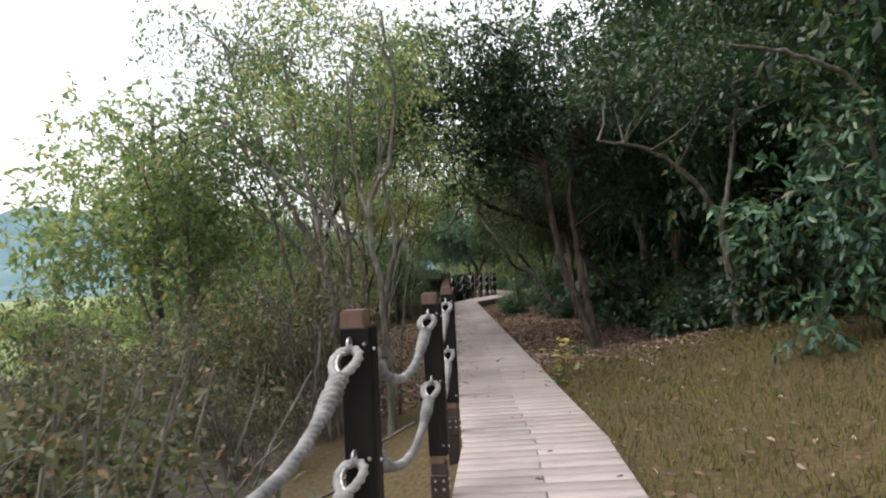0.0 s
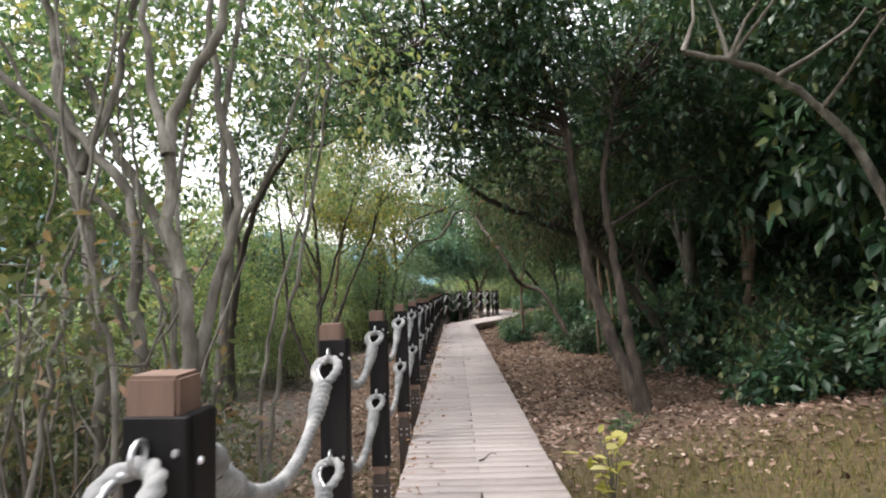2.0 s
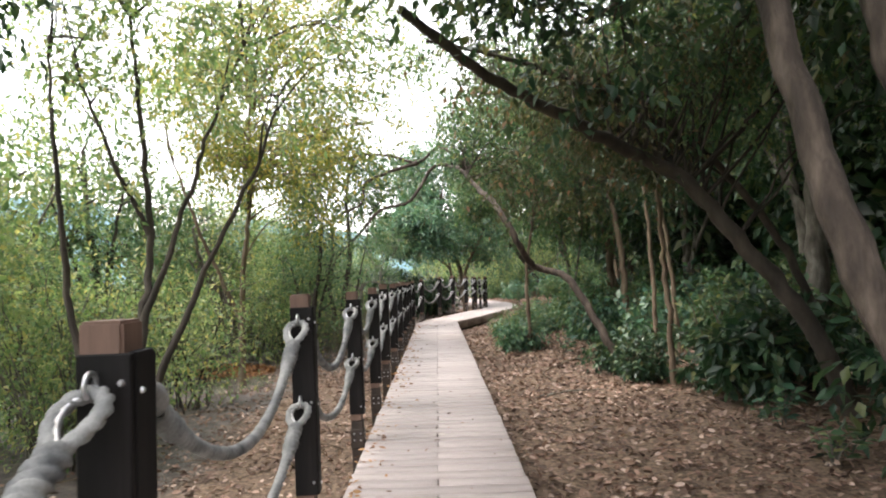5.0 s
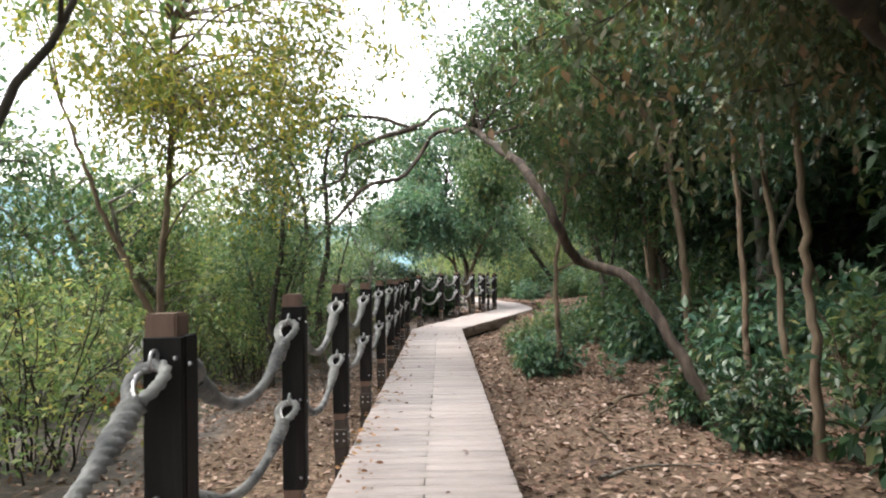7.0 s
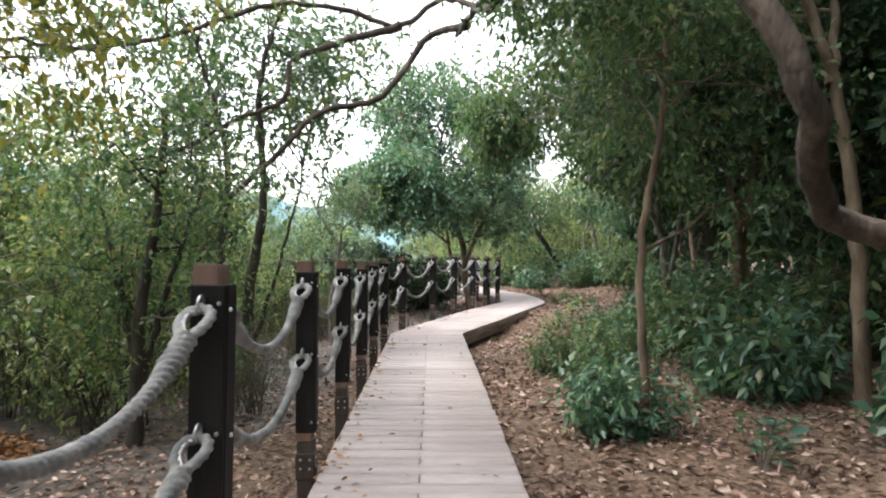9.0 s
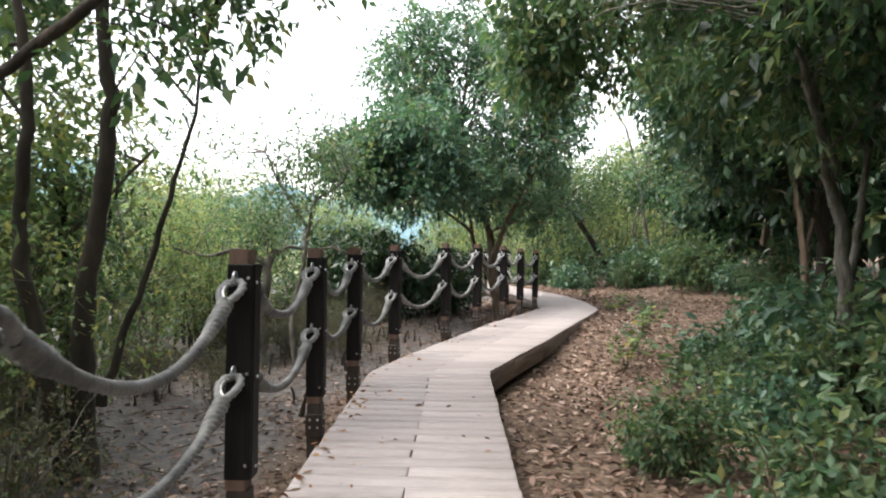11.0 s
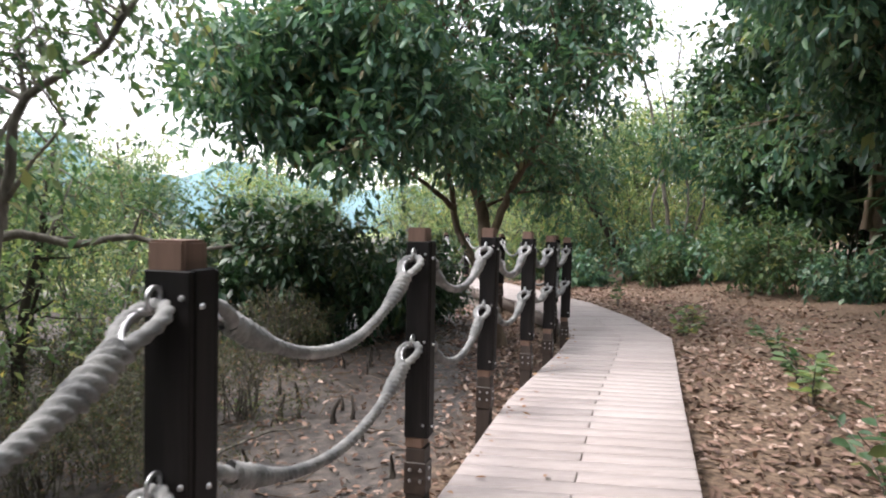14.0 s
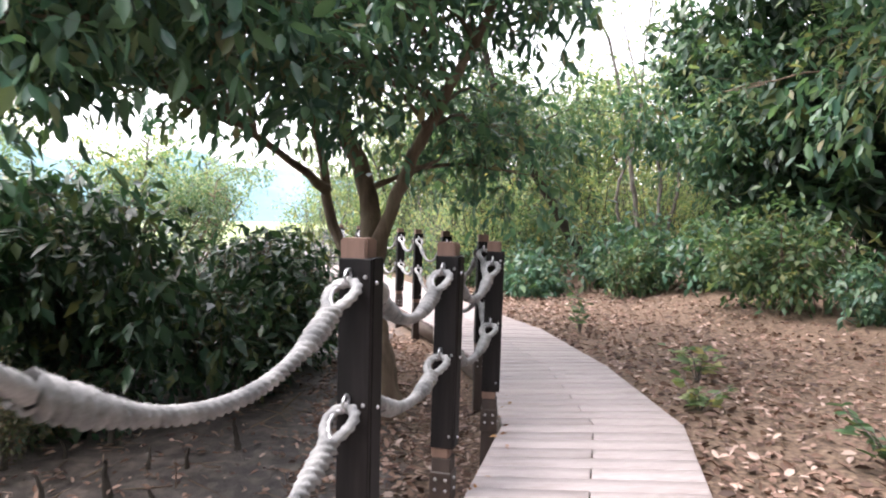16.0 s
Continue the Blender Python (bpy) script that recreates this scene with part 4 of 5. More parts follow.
plant("tree", "dense dark green tree with broad drooping leaves at the litter's edge", "tree", (7.4, 31.6, -0.1),
      [([(7.4, 31.6, -0.3), (7.3, 31.6, 1.5), (7.1, 31.8, 3.2), (6.8, 32.0, 5.2)], 0.085, 0.03), ([(7.35, 31.6, 0.9), (7.9, 32.2, 2.6), (8.2, 32.6, 4.4)], 0.05, 0.018)],
      cloud(R(47), 54, (3.9, 30.0, 2.2), (8.4, 35.0, 6.8), (0.4, 0.7)), 48, 7, 0.16, LEAF_BIG, BARK, 47, droop=0.5, simple=False, limb=0.018)

plant("tree", "broad-leaved tree at the wood's edge with a bare pale bough", "tree", (4.9, 3.8, 0.2),
      [([(4.95, 3.8, 0.0), (4.9, 3.7, 1.2), (4.7, 3.6, 2.4), (4.4, 3.4, 3.1), (3.6, 3.2, 3.4), (2.9, 3.0, 3.45)], 0.06, 0.014), ([(4.9, 3.7, 0.9), (5.2, 3.9, 2.0), (5.4, 4.0, 3.2)], 0.045, 0.015)],
      cloud(R(41), 26, (3.9, 2.6, 0.5), (6.2, 5.0, 3.4), (0.3, 0.5)), 40, 6, 0.15, LEAF_BIG, BARK_GREY, 41, simple=False, droop=0.45, limb=0.014)


# ---- kinds of trees and shrubs that repeat ----
def forest_kind(seed, leaf, bark, h, spread, n, size, label, low=1.6):
    rng = R(seed)
    top = (rng.normal(0, 0.5), rng.normal(0, 0.5), h)
    stems = [([(0, 0, -0.3), (rng.normal(0, 0.12), rng.normal(0, 0.12), h * 0.35), (top[0] * 0.7, top[1] * 0.7, h * 0.7), top], 0.07 + 0.01 * h, 0.03)]
    for _ in range(2):
        d = rng.normal(0, 0.8, 2)
        stems.append(([(rng.normal(0, 0.08), rng.normal(0, 0.08), h * 0.15), (d[0] * 0.4, d[1] * 0.4, h * 0.45), (d[0], d[1], h * 0.8)], 0.05, 0.02))
    return plant("tree", label, "tree", (0, 0, 0), stems, cloud(rng, n, (-spread, -spread, low), (spread, spread, h + 0.8), (0.45, 0.9)), 50, 6, size * 1.12, leaf, bark, seed, limb=0.022, sides=7, simple=True, group="trees of the wood")


def shrub_kind(seed, leaf, bark, h, spread, n, size, label, stems_n=9, twigs=34, aspect_r=(0.22, 0.42), droop=0.25, simple=True):
    rng = R(seed)
    stems = []
    for _ in range(stems_n):
        d = rng.normal(0, spread * 0.5, 2)
        b = rng.normal(0, spread * 0.18, 2)
        stems.append(([(b[0], b[1], -0.15), (b[0] + d[0] * 0.4, b[1] + d[1] * 0.4, h * 0.45), (b[0] + d[0], b[1] + d[1], h * rng.uniform(0.75, 1.1))], rng.uniform(0.008, 0.02), 0.005))
    rngs = cloud(rng, n, (-spread, -spread, 0.12 * h), (spread, spread, h), aspect_r)
    root = tagged(new("shrub"), label, "shrub", "shrubs beside the walk")
    v, f = join([wobbly(rng, p, a, b, 0.25, 4, 0.04) for p, a, b in stems])
    tagged(child("stalk", raw_mesh("stems", v, f, bark, True), root), kind="stuff")
    v, f = limb_set(rng, [p for p, _, _ in stems], rngs, 0.007, 4)
    tagged(child("bough_work", raw_mesh("branches", v, f, bark, True), root), kind="stuff")
    v, f, tv, tf = sprays(rng, rngs, twigs, 6, size, droop, 0.3, simple)
    child("crown", raw_mesh("crown", v, f, leaf), root)
    tagged(child("twig_spray", raw_mesh("twigs", tv, tf, bark), root), kind="stuff")
    return root


place_rng = R(77)


PLACED = set()


def scatter(kinds, places, lo=0.85, hi=1.15):
    """Copies of the kinds at plan places (x, y[, size])."""
    for n, spot in enumerate(places):
        x, y, s = (*spot, 1.0)[:3]
        kind = kinds[n % len(kinds)]
        m = pose(x, y, float(ground_z(x, y)), place_rng.normal(0, 2), place_rng.normal(0, 2), place_rng.uniform(0, 360))
        if kind.name in PLACED:
            ob = copy_thing(kind, m)
        else:
            ob = kind
            PLACED.add(kind.name)
            ob.matrix_basis = m
        k = s * place_rng.uniform(lo, hi)
        ob.scale = (k, k, k * place_rng.uniform(0.92, 1.1))


def line_places(n, x0, x1, y0, y1, gap, seed, keep=lambda x, y: True):
    rng, out = R(seed), []
    for _ in range(n * 40):
        p = (rng.uniform(x0, x1), rng.uniform(y0, y1))
        if keep(*p) and all((p[0] - q[0]) ** 2 + (p[1] - q[1]) ** 2 > gap * gap for q in out):
            out.append(p)
        if len(out) == n:
            break
    return out


WOOD = [forest_kind(101, LEAF_DARK, BARK, 5.8, 2.0, 26, 0.15, "dark leafy tree of the dense wood"),
        forest_kind(102, LEAF_DARK, BARK_GREY, 6.8, 2.2, 26, 0.16, "dark leafy tree of the dense wood"),
        forest_kind(103, LEAF_DARK, BARK_DARK, 5.4, 2.0, 24, 0.19, "dense green tree of the wood with broad leaves", 0.9),
        forest_kind(104, LEAF_MID, BARK, 6.4, 2.1, 26, 0.14, "green leafy tree of the wood")]
right_wood = line_places(30, 5.2, 10.5, -3.0, 25.0, 1.7, 5, lambda x, y: x > 5.4 + (0.8 if y < 3 else 0))
right_wood += line_places(12, 7.4, 13.0, 25.0, 40.0, 2.1, 8)
scatter(WOOD, right_wood, 1.0, 1.4)
BACK = [forest_kind(111, LEAF_LIGHT, BARK_GREY, 4.8, 1.9, 24, 0.125, "light green tree at the edge of the marsh"),
        forest_kind(112, LEAF_MID, BARK, 4.2, 1.8, 24, 0.125, "light green tree at the edge of the marsh")]
# (-3.6, -7.0) and (2.5, -11.0) are added unseen behind the start, closing off light
scatter(BACK, [(-5.6, 9.0, 1.05), (-7.2, 14.5, 0.9), (-7.2, 18.5, 0.9), (-5.4, 22.4, 0.85), (-3.4, 24.6, 0.72), (-6.4, 27, 0.7), (-4.5, 31, 0.62), (-9.5, 24, 0.8), (2.4, 50.0, 1.1), (5.4, 47.0, 1.0), (-3.5, 50, 0.7), (-8, 44, 0.6), (-12, 36, 0.7), (-5.6, 39.5, 0.75), (-9.0, 47, 0.85), (-13, 43, 0.8), (-4.6, 46.5, 0.8), (-15, 51, 0.9), (-7.5, 38, 0.7), (-11, 40, 0.8), (-3.6, -7.0, 1.0), (2.5, -11.0, 1.2), (0.2, 54.0, 0.9), (4.2, 51.0, 1.2), (7.4, 48.0, 1.1), (3.6, 47.6, 0.9), (9.0, 49.5, 1.2), (12.0, 46.0, 1.0), (10.2, 47.5, 1.1), (-2.5, 44.5, 0.6)], 0.95, 1.1)
SLENDER = [forest_kind(114, LEAF_MID, BARK_DARK, 3.9, 1.25, 18, 0.09, "slender dark-stemmed mangrove tree over leaf-strewn mud", 1.0),
           forest_kind(115, LEAF_LIGHT, BARK_GREY, 3.5, 1.2, 18, 0.09, "slender grey-stemmed mangrove tree over leaf-strewn mud", 0.9)]
scatter(SLENDER, [(-2.0, 21.0, 0.75), (-3.9, 21.6, 0.9), (-2.8, 25.4, 0.7), (-3.4, 28.2, 0.62), (-2.7, 30.4, 0.5), (-5.2, 25.8, 0.9), (-5.6, 19.4, 1.0), (-4.8, 13.6, 1.0)], 0.95, 1.1)
scatter(BACK, [(-4.4, 7.4, 0.95)], 0.97, 1.05)
MARSH = [shrub_kind(121, LEAF_OLIVE, BARK_GREY, 1.5, 0.95, 26, 0.058, "twiggy olive-green mangrove shrub with bare grey stems", 26, 24),
         shrub_kind(122, LEAF_OLIVE, BARK_GREY, 1.8, 1.0, 26, 0.07, "leafy olive mangrove shrub with thin grey stems", 20, 26),
         shrub_kind(123, LEAF_LIGHT, BARK_DARK, 1.6, 0.95, 24, 0.08, "bright green mangrove shrub over the mud", 18, 20)]
marsh = line_places(34, -4.8, -1.05, -3.0, 14.0, 0.8, 15)
scatter(MARSH[:2], [(x, y, 0.72 if y < 4 and x < -2 else 0.92) for x, y in marsh if y < 6.5], 0.85, 1.2)
scatter(MARSH[:1], line_places(22, -3.4, -0.7, 22.0, 34.0, 0.55, 18, lambda x, y: x < np.interp(y, LEFT_Y, LEFT_X) - 1.25), 0.35, 0.6)
MARSH_B = [shrub_kind(124, LEAF_LIGHT, BARK_GREY, 1.7, 1.0, 24, 0.08, "green mangrove shrub with bare grey stems over the mud", 22, 20), MARSH[2]]
scatter(MARSH_B, [(x, y, 0.62) for x, y in marsh if y >= 6.5 and x < -2.9], 0.85, 1.2)
scatter(MARSH_B, line_places(26, -6.5, -1.3, 13.5, 33.0, 1.0, 16, lambda x, y: x < -2.2 - (0.5 if y > 24 else 0) and (abs(x + 3.0) > 1.1 or abs(y - 19.6) > 1.9) - (0.9 if y > 29 else 0)), 0.8, 1.15)
FAR = [shrub_kind(125, LEAF_LIGHT, BARK, 1.6, 1.3, 22, 0.15, "pale green marsh shrub far across the flat", 7, 24)]
scatter(FAR, [(2.0 + 2.2 * k, 57.0 + math.sin(k * 1.7), 1.9) for k in range(10)], 0.9, 1.2)
scatter(FAR, line_places(26, -20.0, -6.0, -2.0, 48.0, 1.8, 17), 0.8, 1.4)
THICKET = [shrub_kind(126, LEAF_DARK, BARK_DARK, 3.2, 1.4, 16, 0.34, "dark thicket deep in the wood", 6, 10)]
scatter(THICKET, [(11.6 + 0.8 * math.sin(k * 2.1), -5.0 + 1.7 * k) for k in range(18)] + [(13.6 + 0.8 * math.sin(k), 26.0 + 2.0 * k) for k in range(12)] + [(8.9 + 0.6 * math.sin(k * 3.0), 4.0 + 1.5 * k) for k in range(18)] + [(10.2 + 0.6 * math.sin(k * 2.0), 30.5 + 1.6 * k) for k in range(7)], 0.9, 1.3)
BROAD = [shrub_kind(131, LEAF_DARK, BARK, 1.5, 0.85, 28, 0.135, "dark broad-leaved bush hanging over the mud", 8, 30, droop=0.4)]
scatter(BROAD, [(-0.75, 34.2, 1.15), (0.35, 35.3, 1.0), (-2.1, 34.4, 1.2), (0.7, 36.6, 0.8), (-1.5, 36.2, 1.2)], 0.95, 1.05)
scatter(MARSH_B, [(3.2, 46.2, 1.1), (4.6, 45.4, 1.2), (6.0, 45.6, 1.3), (7.2, 45.2, 1.2), (9.0, 45.6, 1.3), (2.0, 47.6, 1.2), (10.8, 45.0, 1.3), (5.2, 47.8, 1.4), (0.2, 49.0, 1.0), (7.8, 47.0, 1.4), (3.0, 44.0, 1.0), (4.0, 42.8, 0.9)], 1.0, 1.3)
UNDER = [shrub_kind(141, LEAF_DARK, BARK, 1.05, 0.62, 16, 0.14, "dark green broad-leaved undergrowth bush", 8, 26, droop=0.35),
         shrub_kind(142, LEAF_DARK, BARK, 0.9, 0.55, 14, 0.17, "green understorey plant with long leaves", 8, 24, droop=0.35),
         shrub_kind(143, LEAF_MID, BARK, 0.95, 0.6, 15, 0.115, "green leafy bush at the edge of the litter", 9, 26)]
under = [(4.9, 6.6, 1.0), (4.5, 8.9, 1.0), (5.2, 10.4, 1.1), (4.9, 12.2, 1.2), (4.4, 14.9, 1.0), (4.9, 16.6, 1.2), (2.25, 20.7, 0.6), (2.5, 22.0, 0.6), (3.5, 16.3, 0.6), (3.3, 17.2, 0.5), (4.8, 19.8, 1.1), (2.4, 23.6, 0.6), (4.2, 22.0, 0.9), (3.5, 25.5, 0.55), (3.9, 26.7, 0.6), (4.5, 27.8, 0.6), (3.3, 24.5, 0.5),
         (4.4, 23.4, 1.1), (4.9, 25.8, 1.1), (4.2, 25.0, 0.8), (5.6, 28.0, 1.1), (5.4, 3.6, 1.0), (5.0, 1.2, 1.1), (7.6, 33.0, 1.0), (8.2, 36.0, 0.9), (6.4, 40.2, 0.8), (4.6, 41.0, 1.1), (3.6, 42.6, 1.0), (6.8, 41.4, 1.3), (5.4, 44.2, 1.2), (8.2, 40.0, 1.3), (7.6, 37.4, 1.2), (3.4, 45.4, 1.2), (1.6, 46.8, 1.1), (6.2, 14.6, 1.3), (6.4, 17.6, 1.3), (6.6, 20.6, 1.4), (6.2, 23.4, 1.3), (6.6, 11.6, 1.3), (6.4, 8.4, 1.3), (6.8, 5.0, 1.4), (6.4, 26.4, 1.2)]
scatter(UNDER, [p for p in under if p[1] < 19], 0.9, 1.15)
UNDER_LIT = [shrub_kind(144, LEAF_BIG, BARK, 0.9, 0.6, 15, 0.15, "green understorey plant with long pale leaves", 8, 24, droop=0.4), UNDER[2]]
scatter(UNDER_LIT, [p for p in under if p[1] >= 19], 0.9, 1.15)


# ---- ground cover ----
def scattered_leaves(name, label, n, area, size, mat, seed, weight=None, lift=0.012, deck=False):
    rng = R(seed)
    x, y = rng.uniform(area[0], area[1], n), rng.uniform(area[2], area[3], n)
    if weight is not None:
        keep = rng.random(n) < weight(x, y)
        x, y = x[keep], y[keep]
    z = np.zeros_like(x) if deck else ground_z(x, y)
    pos = np.stack([x, y, z + lift + rng.uniform(0, 0.025 if not deck else 0.006, len(x))], 1)
    way = rng.normal(0, 1, (len(x), 3)) * np.array([1, 1, 0.25 if not deck else 0.08])
    v, f = leaves(rng, pos, way, size, 0.45, 0.3, 0.12)
    return tagged(new(name, raw_mesh(name, v, f, mat)), label, "leaf litter", kind="stuff")


def off_deck(x, y):
    s = x - np.interp(y, LEFT_Y, LEFT_X)
    return (s > 1.2) | (s < -0.12)


scattered_leaves("leaf_litter", "carpet of dry brown fallen leaves under the trees", 76000, (1.15, 7.5, -3.0, 42.0), 0.08, LITTER, 51, lambda x, y: off_deck(x, y) * (0.05 + 0.95 * step01(y, 5.0, 8.0)) * np.clip(1.35 - 0.16 * (x - 1.2), 0.2, 1))
scattered_leaves("leaf_litter", "dry fallen leaves beside the posts", 60000, (-3.4, 2.6, 5.0, 38.0), 0.07, LITTER, 52, lambda x, y: (x - np.interp(y, LEFT_Y, LEFT_X) < -0.02) * np.clip(1.15 + (0.75 - 0.45 * (y < 24)) * (x - np.interp(y, LEFT_Y, LEFT_X)), 0.16, 1))
scattered_leaves("leaf_litter", "orange-brown leaves drifted along the deck edge", 2600, (0.03, 0.42, 4.0, 24.8), 0.05, LITTER_ORANGE, 53, lambda x, y: np.exp(-(x - 0.03) / 0.1) * (0.45 + 0.55 * np.sin(y * 1.9) ** 2), 0.004, True)
scattered_leaves("leaf_litter", "orange-brown leaves drifted along the deck edge", 2600, (0.05, 2.7, 25.0, 34.0), 0.05, LITTER_ORANGE, 55, lambda x, y: (x > np.interp(y, LEFT_Y, LEFT_X) + 0.01) * np.exp(-np.abs(x - np.interp(y, LEFT_Y, LEFT_X)) / 0.09), 0.004, True)
scattered_leaves("leaf_litter", "few dry leaves lying on the planks", 260, (0.1, 1.12, -2.0, 24.8), 0.05, LITTER, 54, lambda x, y: 0.5 + 0 * x, 0.004, True)


scattered_leaves("leaf_litter", "rust-orange drift of fallen leaves by the pool", 2600, (-4.3, -2.7, 19.7, 21.3), 0.08, LITTER_ORANGE, 57, lambda x, y: (((x + 3.5) / 0.8) ** 2 + ((y - 20.5) / 0.8) ** 2 < 1) * 1.0)


def pool():
    """A shallow pool lying in the hollow of the mud."""
    m, n, l, p = shader("still_water")
    l.new(ramp(n, l, noise_tex(n, l, 1.5, 4), (0.3, (0.10, 0.09, 0.075)), (0.7, (0.20, 0.185, 0.16))), p.inputs["Base Color"])
    p.inputs["Roughness"].default_value = 0.12
    bump(n, l, p, noise_tex(n, l, 14, 3), 0.08, 0.01)
    a = np.linspace(0, 2 * np.pi, 40, endpoint=False)
    r = 1 + 0.12 * np.sin(3 * a) + 0.07 * np.sin(5 * a + 1)
    rim = np.stack([-2.95 + 0.75 * r * np.cos(a), 19.1 + 1.0 * r * np.sin(a), np.full(40, -0.545)], 1)
    V = np.vstack([rim, [(-2.95, 19.1, -0.545)]])
    F = [(i, (i + 1) % 40, 40) for i in range(40)]
    tagged(new("water", raw_mesh("water", V, F, m)), "shallow pale pool of still water in mud", "water", kind="structure")


pool()


def grass_patch():
    rng = R(61)
    n = 42000
    x, y = rng.uniform(1.1, 7.0, n), rng.uniform(-6.5, 8.6, n)
    keep = off_deck(x, y) & (rng.random(n) < (1 - step01(y + 0.6 * np.sin(1.5 * x), 5.4, 7.8)) * (1 - 0.6 * step01(x, 4, 7)))
    x, y = x[keep], y[keep]
    n = len(x)
    p = np.stack([x, y, ground_z(x, y) - 0.01], 1)
    h = rng.uniform(0.05, 0.15, n)[:, None]
    lean = rng.normal(0, 0.55, (n, 3)) * np.array([1, 1, 0])
    w = unit(rng.normal(0, 1, (n, 3)) * np.array([1, 1, 0])) * 0.0035
    mid = p + (np.array([0, 0, 1]) + lean * 0.4) * h * 0.6
    tip = p + (np.array([0, 0, 0.85]) + lean * 1.1) * h
    V = np.stack([p - w, p + w, mid + w * 0.7, mid - w * 0.7, tip + w * 0.1, tip - w * 0.1], 1).reshape(-1, 3)
    k = np.arange(n)[:, None] * 6
    F = np.stack([k + [0, 1, 2, 3], k + [3, 2, 4, 5]], 1).reshape(-1, 4)
    return tagged(new("grass", raw_mesh("grass", V, F, GRASS)), "short dry yellow-green grass beside the boardwalk", "grass", kind="stuff")


def twig_litter():
    rng = R(64)
    n = 1500
    x, y = rng.uniform(-3.2, 2.2, n), rng.uniform(8.0, 36.0, n)
    keep = x < np.interp(y, LEFT_Y, LEFT_X) - 0.15
    x, y = x[keep], y[keep]
    a = np.stack([x, y, ground_z(x, y) + rng.uniform(0, 0.03, len(x))], 1)
    b = a + unit(rng.normal(0, 1, (len(x), 3)) * np.array([1, 1, 0.18])) * rng.uniform(0.08, 0.4, len(x))[:, None]
    b[:, 2] = np.maximum(b[:, 2], ground_z(b[:, 0], b[:, 1]) + 0.004)
    pieces = [tube(np.stack([p, (p + q) / 2 + rng.normal(0, 0.01, 3), q]), [0.006, 0.005, 0.002], 4) for p, q in zip(a, b)]
    return tagged(new("twig_litter", raw_mesh("twig_litter", *join(pieces), BARK)), "broken twigs strewn over the mud", "twig litter", kind="stuff")


twig_litter()
scattered_leaves("leaf_litter", "dark sodden leaves on the mud flat", 5000, (-3.0, 2.2, 18.0, 36.0), 0.06, LITTER, 56, lambda x, y: (x < np.interp(y, LEFT_Y, LEFT_X) - 0.2) * 0.8)
grass_patch()


def seedling(name, label, x, y, h, size, leaf, seed, n=26, spread=0.25):
    rng = R(seed)
    z = float(ground_z(x, y))
    root = tagged(new(name), label, "plant")
    root.location = (x, y, z)
    st = []
    pos, way = [], []
    for _ in range(6):
        d = rng.normal(0, spread * 0.6, 2)
        pts = np.array([(0, 0, -0.03), (d[0] * 0.4, d[1] * 0.4, h * 0.55), (d[0], d[1], h * rng.uniform(0.7, 1.05))])
        st.append(wobbly(rng, pts, 0.006, 0.003, 0.08, 5, 0.005))
        for u in np.linspace(0.35, 1, n // 6 + 1):
            p = pts[0] * (1 - u) + pts[2] * u
            pos.append(p)
            way.append((*rng.normal(0, 1, 2), 0.25))
    tagged(child("stalk", raw_mesh("stems", *join(st), BARK_GREY, True), root), kind="stuff")
    v, f = leaves(rng, np.array(pos), np.array(way), size, 0.5, 0.25, 0.2)
    child("foliage", raw_mesh("leaves", v, f, leaf), root)
    return root


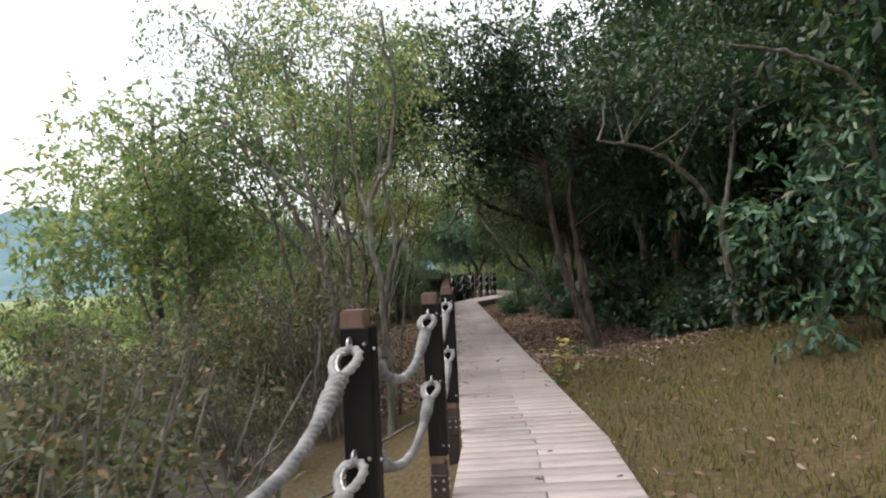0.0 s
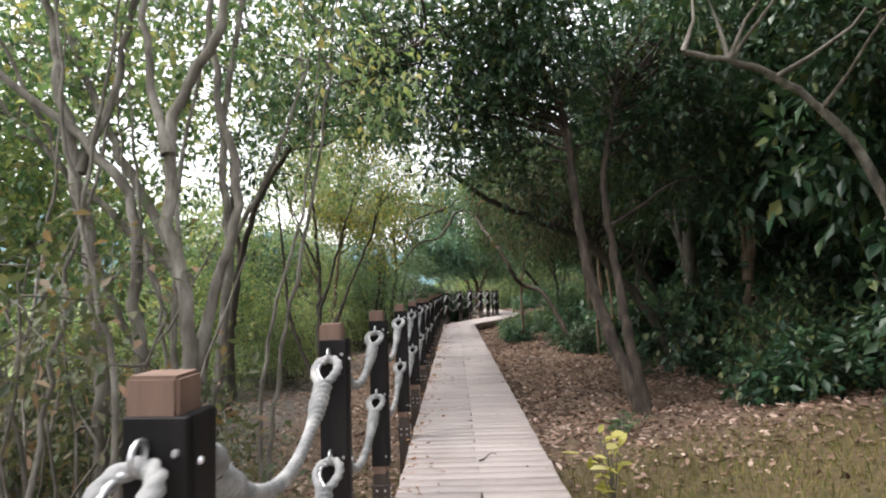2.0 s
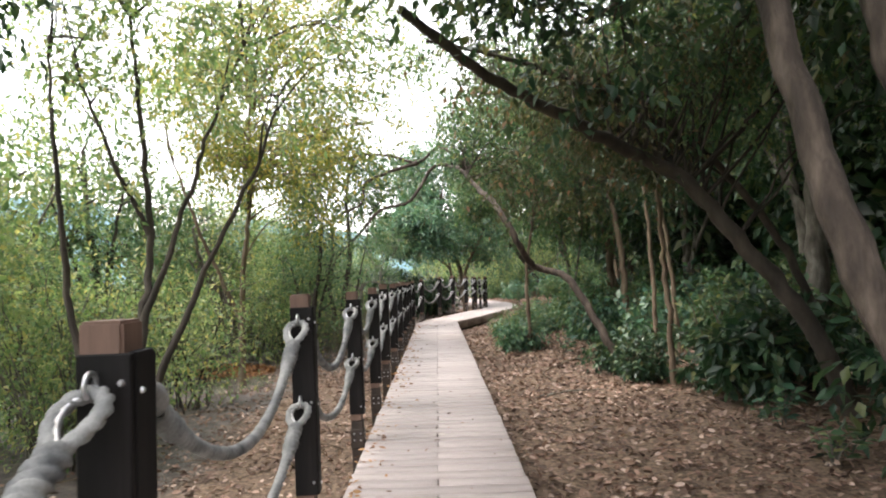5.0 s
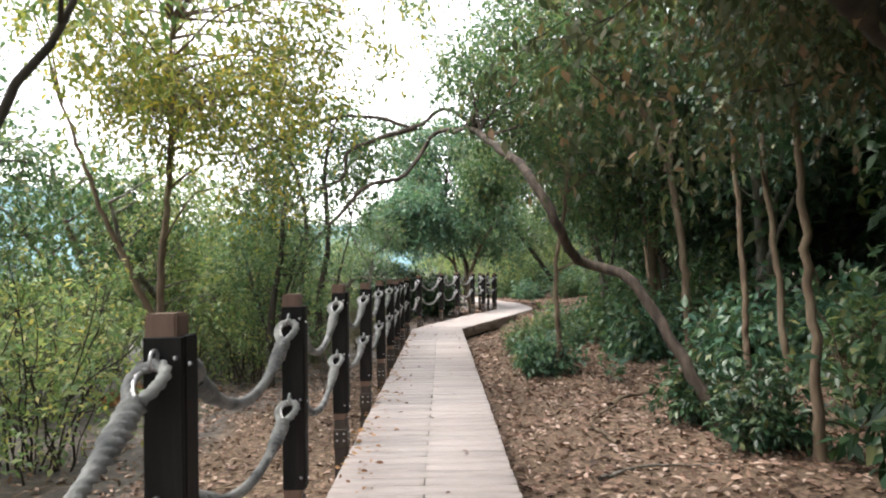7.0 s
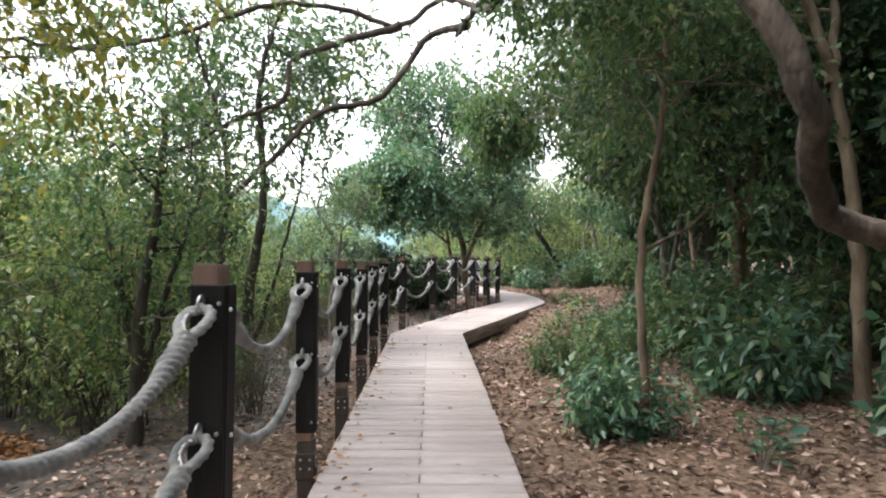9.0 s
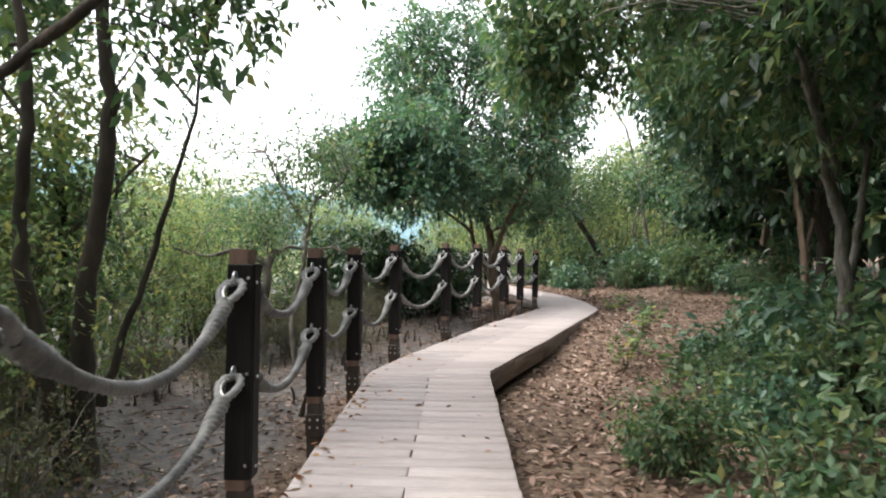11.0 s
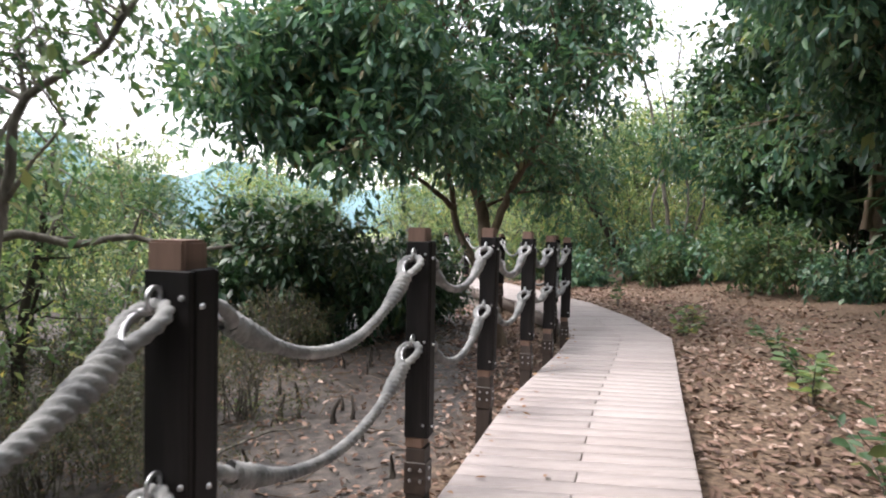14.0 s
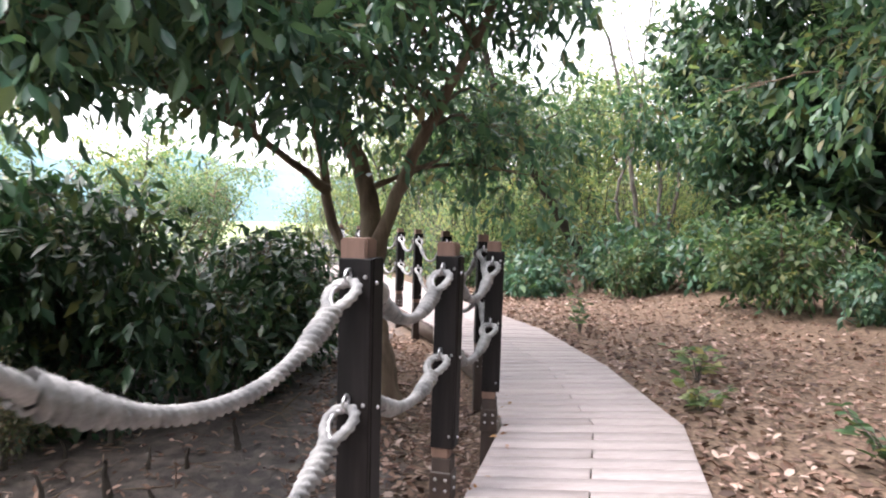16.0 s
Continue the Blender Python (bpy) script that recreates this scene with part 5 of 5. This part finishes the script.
seedling("seedling", "yellow-leaved seedling in the grass by the deck", 1.47, 5.3, 0.5, 0.11, PALE_LEAF, 71, 30, 0.22)
seedling("seedling", "pale green seedling at the deck edge", 1.33, 4.6, 0.22, 0.10, LEAF_LIGHT, 72, 14, 0.12)
for k, (x, y, h, s, leaf) in enumerate([(4.6, 34.1, 0.35, 0.13, LEAF_LIGHT), (3.9, 30.0, 0.4, 0.13, LEAF_LIGHT), (4.2, 30.7, 0.35, 0.12, LEAF_MID), (3.0, 27.5, 0.4, 0.12, LEAF_LIGHT), (3.4, 28.4, 0.45, 0.13, LEAF_MID), (3.0, 25.0, 0.5, 0.13, LEAF_LIGHT), (2.4, 21.9, 0.35, 0.12, LEAF_MID), (3.2, 26.2, 0.5, 0.14, LEAF_MID), (3.7, 26.9, 0.6, 0.16, LEAF_BIG), (2.9, 23.3, 0.4, 0.13, LEAF_MID), (3.5, 24.2, 0.6, 0.15, LEAF_BIG), (3.6, 12.2, 0.3, 0.12, LEAF_MID), (3.9, 13.5, 0.4, 0.13, LEAF_BIG), (2.2, 8.0, 0.22, 0.1, LEAF_MID), (3.0, 19.6, 0.4, 0.13, LEAF_BIG), (4.1, 33.1, 0.2, 0.1, LEAF_LIGHT), (4.6, 31.8, 0.4, 0.12, LEAF_MID), (4.3, 36.6, 0.5, 0.12, LEAF_MID), (-0.9, 30.9, 0.12, 0.07, LEAF_LIGHT)]):
    seedling("seedling", "small green seedling growing through the leaf litter", x, y, h, s, leaf, 80 + k, 44, 0.28)


# ---- mangrove roots standing in the mud ----
def root_peg(seed):
    rng = R(seed)
    v, f = wobbly(rng, [(0, 0, -0.08), (rng.normal(0, 0.01), rng.normal(0, 0.01), 0.07), (rng.normal(0, 0.025), rng.normal(0, 0.025), 0.17)], 0.028, 0.008, 0.03, 7, 0.004)
    return tagged(new("mangrove_root", raw_mesh("mangrove_root", v, f, BARK_DARK, True)), "short dark mangrove root peg standing in mud", "root", "root pegs in the mud")


PEGS = [root_peg(91), root_peg(92), root_peg(93)]
scatter(PEGS, line_places(80, -2.6, 0.8, 24.5, 34.0, 0.18, 94, lambda x, y: x < np.interp(y, LEFT_Y, LEFT_X) - 0.45), 0.6, 1.5)


# ---- fallen sticks and bare twigs ----
def stick(pts, r, bark, label):
    v, f = wobbly(R(int(abs(pts[0][1] * 100)) + 3), pts, r, r * 0.4, 0.08, 7, 0.012)
    tagged(new("fallen_branch", raw_mesh("fallen_branch", v, f, bark, True)), label, "branch")


def on_ground(x, y, dz=0.02):
    return (x, y, float(ground_z(x, y)) + dz)


stick([on_ground(2.6, 18.0), on_ground(2.9, 18.5, 0.05), on_ground(3.4, 18.8, 0.03)], 0.03, BARK, "bent brown fallen branch on leaf litter")
stick([on_ground(2.3, 16.6), on_ground(2.2, 17.2, 0.05), on_ground(2.6, 17.8, 0.06)], 0.022, BARK, "bent brown fallen branch on leaf litter")
stick([on_ground(1.9, 15.6), on_ground(2.3, 15.9, 0.03), on_ground(2.9, 15.8)], 0.018, BARK_GREY, "thin grey fallen branch on leaf litter")
stick([on_ground(-0.9, 29.2), on_ground(-0.6, 30.0, 0.05), on_ground(-0.2, 30.3, 0.02)], 0.018, BARK_GREY, "thin grey fallen branch on the mud")
stick([(0.62, 6.05, 0.006), (0.70, 6.15, 0.02), (0.76, 6.22, 0.012)], 0.006, BARK_DARK, "small twig with a curled leaf on the deck")
